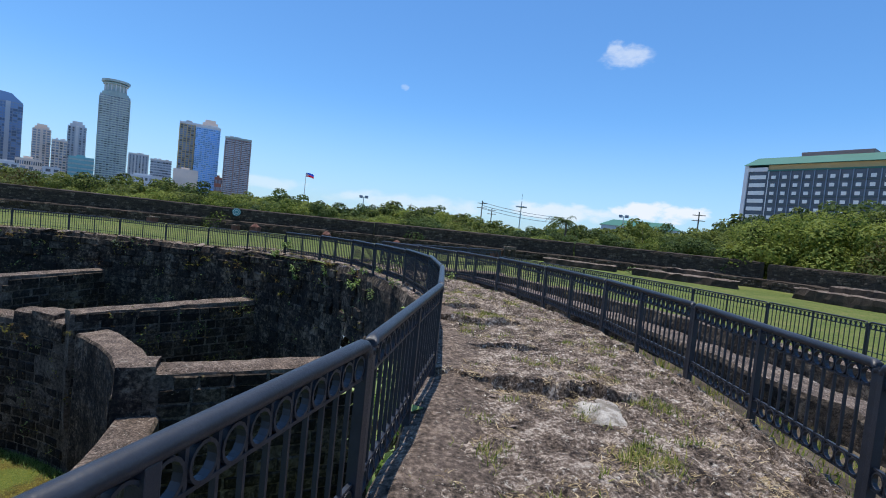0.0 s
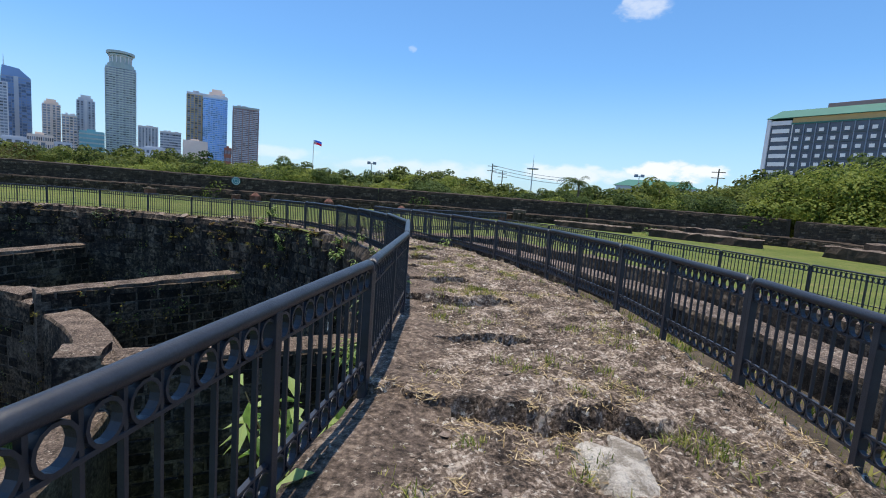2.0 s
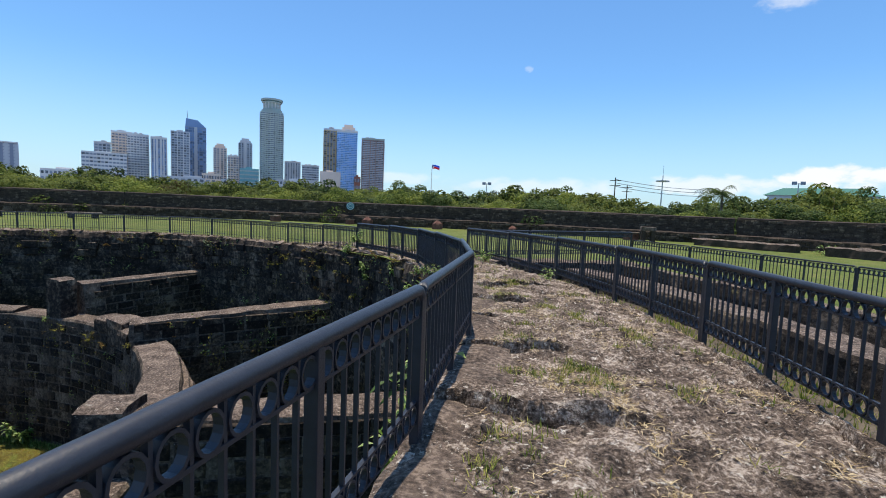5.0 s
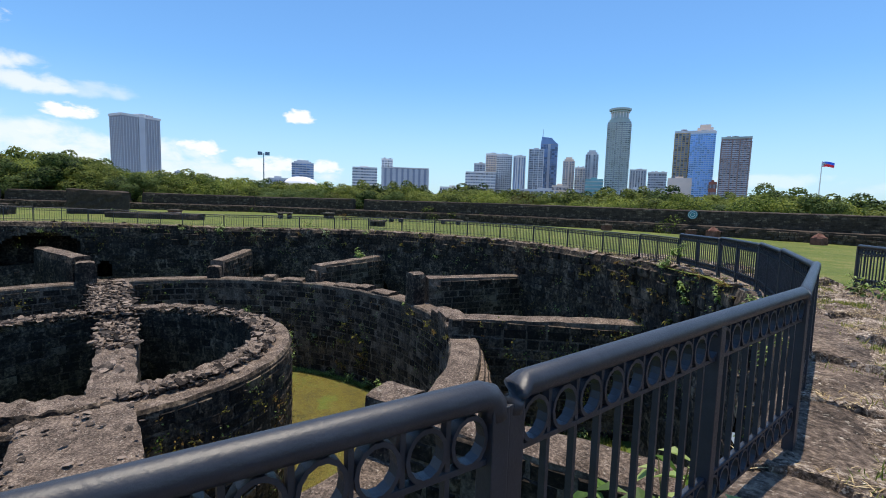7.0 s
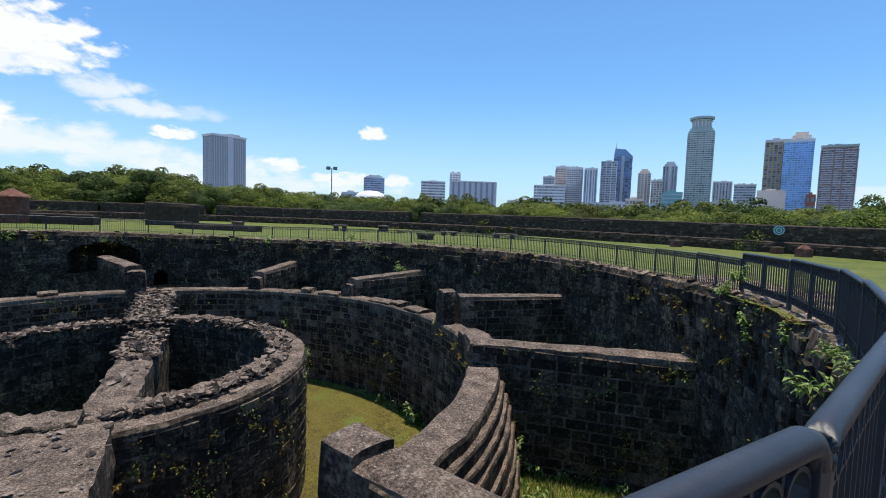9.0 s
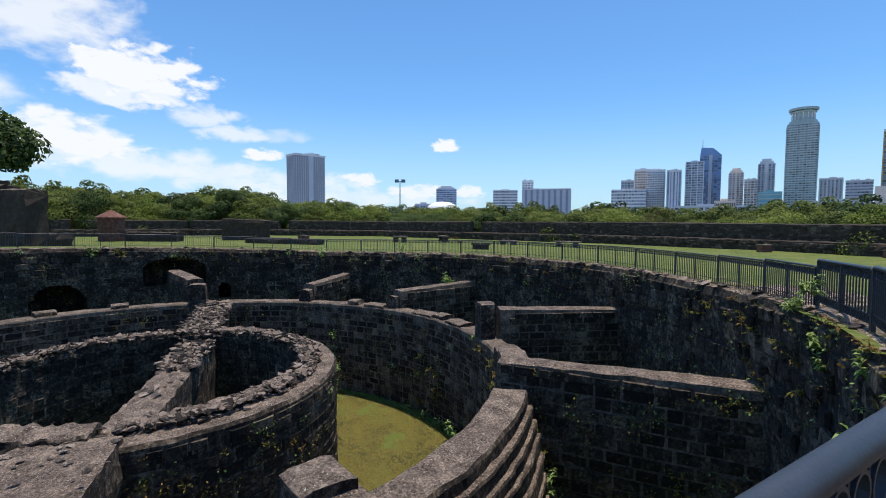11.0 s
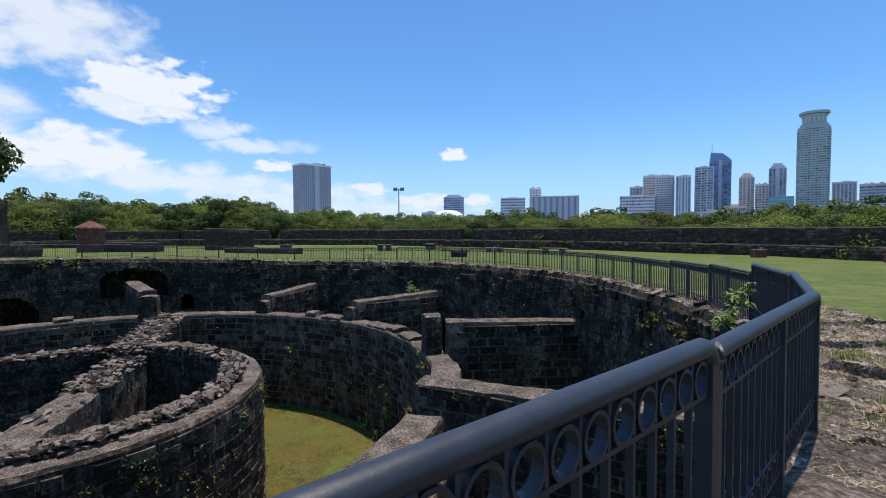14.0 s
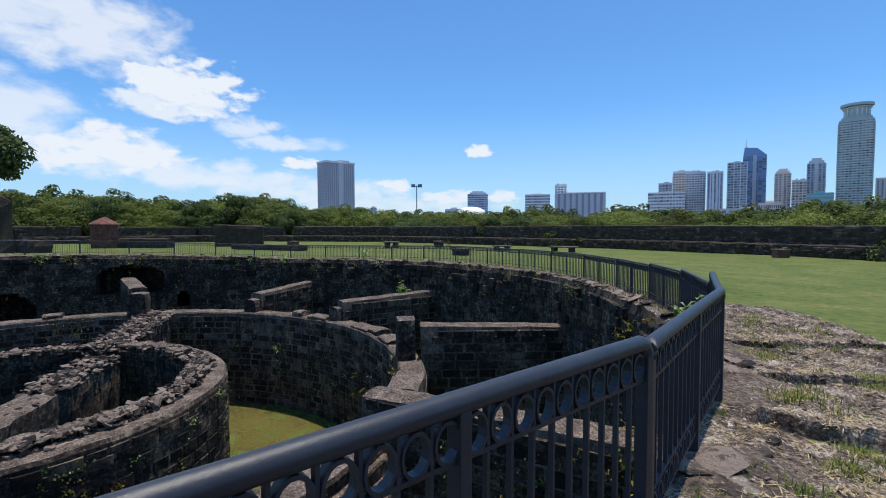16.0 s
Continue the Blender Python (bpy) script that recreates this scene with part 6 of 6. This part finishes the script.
# a pale mortar patch on the path
bm = bmesh.new()
pc = polar(19.65, -3.4)
vs = []
rng = random.Random(8)
for k in range(22):
    a = 2 * math.pi * k / 22
    rr = 1 + 0.25 * n3(math.cos(a), math.sin(a), 5, 2.0)
    x, y = pc.x + 0.22 * rr * math.cos(a), pc.y + 0.38 * rr * math.sin(a)
    d = math.degrees(math.atan2(y - CY, x - CX))
    vs.append(bm.verts.new((x, y, path_z(d, math.hypot(x - CX, y - CY)) - 0.01)))
c0 = bm.verts.new((pc.x, pc.y, path_z(-3.4, 19.65) + 0.035))
mid = [bm.verts.new(v.co.lerp(c0.co, 0.3) + Vector((0, 0, 0.025))) for v in vs]
for k in range(22):
    bm.faces.new((vs[k], vs[(k + 1) % 22], mid[(k + 1) % 22], mid[k]))
    bm.faces.new((mid[k], mid[(k + 1) % 22], c0))
MORTAR = material("pale_mortar", [(0.3, 0.26, 0.21), (0.5, 0.45, 0.39), (0.66, 0.61, 0.54)], 7, 0.95, 0.9, 40, contrast=0.8)
part("mortar_patch", bm, MORTAR, pathob, "pale rough mortar patch")

# caps standing on the ring wall
for a, r, L, W, z0, z1 in ((-143, 12.45, 0.9, 0.7, -3.6, -3.2), (-157.6, 12.45, 0.8, 0.7, -3.6, -3.22), (140.3, 12.45, 0.6, 0.75, -3.6, -3.2), (110, 12.5, 0.75, 0.8, -3.6, -3.22), (116, 12.45, 1.6, 0.85, -3.6, -3.32), (133, 12.45, 1.3, 0.85, -3.6, -3.3),
                          (103, 12.45, 1.3, 0.85, -3.6, -3.3), (77, 12.4, 0.9, 0.9, -3.6, -3.12), (72, 12.4, 1.2, 0.95, -3.9, -3.0), (68, 12.35, 0.8, 0.95, -3.9, -3.2)):
    t = Vector((-math.sin(radians(a)), math.cos(radians(a)), 0))
    c = polar(r, a)
    straight_wall("wall_cap", c - t * L / 2, c + t * L / 2, W, z0, z1, z1, DARK, TOPM, "worn coping stone left on the ring wall", seg=0.2, rough=0.05)

# ---------------------------------------------------------------- masonry courses


def unit_block(seed):
    rng = random.Random(seed)
    bm = bmesh.new()
    b = 0.09
    front = [(-0.5 + b, 0, -0.5 + b), (0.5 - b, 0, -0.5 + b), (0.5 - b, 0, 0.5 - b), (-0.5 + b, 0, 0.5 - b)]
    back = [(-0.5, 1, -0.5), (0.5, 1, -0.5), (0.5, 1, 0.5), (-0.5, 1, 0.5)]
    mid = [(-0.5, 0.3, -0.5), (0.5, 0.3, -0.5), (0.5, 0.3, 0.5), (-0.5, 0.3, 0.5)]
    f = [bm.verts.new((x + rng.uniform(-0.02, 0.02), y + rng.uniform(-0.1, 0.15), z + rng.uniform(-0.02, 0.02))) for x, y, z in front]
    m = [bm.verts.new((x + rng.uniform(-0.015, 0.015), y, z + rng.uniform(-0.015, 0.015))) for x, y, z in mid]
    k = [bm.verts.new(p) for p in back]
    bm.faces.new(f)
    for i in range(4):
        j = (i + 1) % 4
        bm.faces.new((m[i], m[j], f[j], f[i]))
        bm.faces.new((k[i], k[j], m[j], m[i]))
    bmesh.ops.recalc_face_normals(bm, faces=bm.faces)
    me = bpy.data.meshes.new("stone_block")
    bm.to_mesh(me)
    bm.free()
    me.materials.append(BLOCK_STONE)
    return me


BLOCKS = [unit_block(200 + i) for i in range(6)]


def courses(parent, place, length, z0, z1, ch, cw, seed, limit, keep=1.0, proud=0.05, mat=None):
    """Coursed blocks on a wall face; place(s, z) gives the matrix of the face there (x along, y into the wall). The first ones are parts, the rest one mesh."""
    rng = random.Random(seed)
    spots = []
    row = 0
    z = z0
    while z < z1 - 0.1:
        h = ch * rng.uniform(0.85, 1.12)
        s = -rng.uniform(0, cw)
        while s < length:
            w = cw * rng.uniform(0.6, 1.4)
            if 0 <= s and s + w <= length and rng.random() < keep:
                spots.append((s + w / 2, min(z + h / 2, z1 - h / 2), w - 0.022, h - 0.02))
            s += w
        z += h
        row += 1
    spots.sort(key=lambda q: -q[1])
    verts, faces = [], []
    for i, (s, zc, w, h) in enumerate(spots):
        m = place(s, zc) @ Matrix.Translation((0, -proud * rng.uniform(0.35, 1.0), 0)) @ Matrix.Diagonal((w, 0.2, h, 1))
        me = rng.choice(BLOCKS)
        if i < limit:
            o = new("stone_block", me)
            o.parent = parent
            o.matrix_world = m
        else:
            b = len(verts)
            verts += [m @ v.co for v in me.vertices]
            faces += [tuple(b + k for k in p.vertices) for p in me.polygons]
    if verts:
        o = from_mesh("stone_courses", verts, faces, mat or BLOCK_REST, parent)
        o["kind"] = "stuff"


def on_line(p0, p1, side):
    p0, p1 = Vector((*p0[:2], 0)), Vector((*p1[:2], 0))
    d = (p1 - p0).normalized()
    n = Vector((d.y, -d.x, 0)) * side                   # points out of the face
    def place(s, z):
        o = p0 + d * s + n * 0.0
        xx = d if side > 0 else -d
        return Matrix(((xx.x, -n.x, 0, o.x), (xx.y, -n.y, 0, o.y), (0, 0, 1, z), (0, 0, 0, 1)))
    return place, (p1 - p0).length


def on_ring(r, a0, inward):
    def place(s, z):
        a = radians(a0) + s / r
        n = Vector((math.cos(a), math.sin(a), 0)) * (-1 if inward else 1)
        t = Vector((-math.sin(a), math.cos(a), 0))
        o = Vector((CX + r * math.cos(a), CY + r * math.sin(a), z))
        xx = -t if not inward else t
        return Matrix(((xx.x, -n.x, 0, o.x), (xx.y, -n.y, 0, o.y), (0, 0, 1, z), (0, 0, 0, 1)))
    return place


def face_of(p0, p1, width):
    """The camera's side of a partition: its two corners on the plan."""
    p0, p1 = Vector((*p0, 0)), Vector((*p1, 0))
    d = (p1 - p0).normalized()
    n = Vector((d.y, -d.x, 0))
    eye = Vector((0, 8, 0))
    side = 1 if n.dot(eye - p0) > 0 else -1
    off = n * side * width / 2
    return p0 + off, p1 + off, side


for nm, p0, p1, w, zt, lim in (("wall_partition_1", P(11.95, 65.2), P(18.6, 58.8), 0.85, -2.78, 170), ("wall_partition_2", P(12.9, 90.3), P(18.4, 87.4), 0.75, -2.4, 60), ("wall_partition_3", P(12.6, 127.5), P(18.0, 122.8), 0.75, -2.6, 0),
                           ("wall_partition_4", P(12.7, 155.4), P(18.0, 153.8), 0.75, -2.6, 0), ("wall_partition_6", P(12.5, 25.6), P(18.5, 25.8), 1.0, -2.55, 60)):
    a, b, side = face_of(p0, p1, w)
    pl, ln = on_line(a, b, side)
    courses(bpy.data.objects[nm], pl, ln, -6.75, zt, 0.34, 0.6, len(nm) + lim, lim, 0.97, 0.05)
courses(bpy.data.objects["wall_ring"], on_ring(12.0, 63.5, True), 12 * radians(205), -8.5, -3.6, 0.36, 0.62, 21, 280, 0.9, 0.045)
courses(bpy.data.objects["wall_tower"], on_ring(6.2, 10, False), 6.2 * radians(90), -8.5, -3.95, 0.36, 0.6, 22, 140, 0.75, 0.035)
courses(bpy.data.objects["wall_tower"], on_ring(4.9, 95, True), 4.9 * radians(160), -8.3, -3.95, 0.36, 0.55, 24, 0, 0.9, 0.04)


def rim_rows():
    """Courses of the rim wall, leaving out the arches."""
    base = on_ring(R_RIM - 0.07, 30, True)

    def place(s, z):
        deg = 30 + math.degrees(s / (R_RIM - 0.07))
        m = on_ring(R_RIM - 0.07 + rim_grow(deg), deg, True)(0, z + rim_z(deg))
        if in_arch(deg, z + rim_z(deg), 0.35):
            return m @ Matrix.Translation((0, 0.6, 0)) @ Matrix.Diagonal((0.01, 0.01, 0.01, 1))
        return m
    courses(bpy.data.objects["wall_rim"], place, R_RIM * radians(190), -6.4, -0.12, 0.34, 0.55, 23, 0, 0.62, 0.085)


rim_rows()
for q, (ob_, p0, p1, z0, z1, ch, cw_, kp, pr) in enumerate(RUNS):
    d = (p1 - p0).normalized()
    side = 1 if Vector((d.y, -d.x, 0)).dot(Vector((CX, CY, 0)) - p0) > 0 else -1
    pl, ln = on_line(p0, p1, side)
    courses(ob_, pl, ln, z0, z1, ch, cw_, 400 + q, 0, kp, pr, PARA_BLOCK)


# ---------------------------------------------------------------- small growth on the walls and at their feet


def wall_growth(name, mat, seed, count, label, size=0.07):
    """Little sprigs of leaves sprinkled over the wall faces in drifts."""
    rng = random.Random(seed)
    verts, faces = [], []
    done = 0
    while done < count:
        k = rng.random()
        if k < 0.42:
            a, z = rng.uniform(30, 215), -rng.random() ** 1.6 * 4.5
            p, n = polar(R_RIM - 0.1 + rim_grow(a), a, rim_z(a) + z - 0.05), polar(-1, a) - polar(0, a)
        elif k < 0.7:
            a, z = rng.uniform(64, 205), rng.uniform(-8.4, -3.6)
            p, n = polar(11.96, a, z), polar(-1, a) - polar(0, a)
        elif k < 0.85:
            a, z = rng.uniform(5, 98), rng.uniform(-8.3, -3.9)
            p, n = polar(6.24, a, z), polar(1, a) - polar(0, a)
        else:
            f = rng.random()
            q0, q1 = Vector((*P(11.95, 65.2), 0)), Vector((*P(18.6, 58.8), 0))
            d = (q1 - q0).normalized()
            n = Vector((d.y, -d.x, 0))
            p = q0.lerp(q1, f) + n * 0.45
            p.z = rng.uniform(-6.6, -2.8)
        if n3(p.x, p.y, p.z, 0.9) + 0.5 * n3(p.x, p.y, p.z + seed, 2.5) < 0.1:
            continue
        for _ in range(rng.randint(3, 9)):
            done += 1
            c = p + Vector((rng.gauss(0, 0.07), rng.gauss(0, 0.07), rng.gauss(0, 0.09))) + n * rng.uniform(0.02, 0.08)
            u = Vector((rng.gauss(0, 1), rng.gauss(0, 1), rng.gauss(0, 1) - 0.4)).normalized()
            w = u.cross(n)
            if w.length < 0.1:
                continue
            w.normalize()
            s = size * rng.uniform(0.5, 1.4)
            b = len(verts)
            verts += [c, c + u * s * 0.5 + w * s * 0.3, c + u * s, c + u * s * 0.5 - w * s * 0.3]
            faces.append((b, b + 1, b + 2, b + 3))
    tagged(from_mesh(name, verts, faces, mat), label, "plant", kind="stuff")


wall_growth("wall_moss", LEAF_Y, 61, 3600, "yellowish moss and small ferns on blackened walls")
wall_growth("wall_sprigs", LEAF_W, 62, 3000, "small green sprigs growing on blackened walls")
wall_growth("wall_withered_growth", LEAF_O, 63, 1800, "brown withered growth on blackened walls")


def floor_grass(name, mat, seed, count, pick, length, label):
    rng = random.Random(seed)
    verts, faces = [], []
    for _ in range(count):
        r, a, z = pick(rng)
        o = polar(r, a, z)
        t, h = rng.uniform(0, 6.28), rng.uniform(0.1, 0.9)
        L = length * rng.uniform(0.5, 1.4)
        v = Vector((math.cos(t) * math.sin(h), math.sin(t) * math.sin(h), math.cos(h))) * L
        s = Vector((-math.sin(t), math.cos(t), 0)) * L * 0.09
        b = len(verts)
        verts += [o - s, o + s, o + v]
        faces.append((b, b + 1, b + 2))
    tagged(from_mesh(name, verts, faces, mat), label, "grass", kind="stuff")


floor_grass("moat_grass", BLADE, 71, 26000, lambda g: (g.uniform(13.0, 17.8), g.uniform(26, 62), FLOOR_MOAT - 0.03), 0.2, "lush grass blades on the moat floor")
floor_grass("pool_fringe", LEAF_W, 72, 9000, lambda g: (11.9 - abs(g.gauss(0, 0.18)), g.uniform(62, 150), FLOOR_POOL + 0.1), 0.16, "dark green fringe of weeds along the pool's edge")
floor_grass("pool_weed_clumps", LEAF_Y, 73, 42000, lambda g: (g.uniform(6.3, 11.8), g.uniform(30, 140), FLOOR_POOL + 0.1), 0.06, "floating yellow-green weed on shallow water")
floor_grass("rim_dry_grass", STRAW, 74, 9000, lambda g: (lambda a: (R_RIM + rim_grow(a) + 0.15 + abs(g.gauss(0, 0.3)), a, rim_z(a) - 0.05))(g.uniform(58, 200)), 0.12, "dry grass along the crumbling rim")
floor_grass("trench_grass", BLADE, 75, 9000, lambda g: (g.uniform(21.5, 23.9), g.uniform(-14, 40), -1.1), 0.22, "grass and weeds on the trench floor")
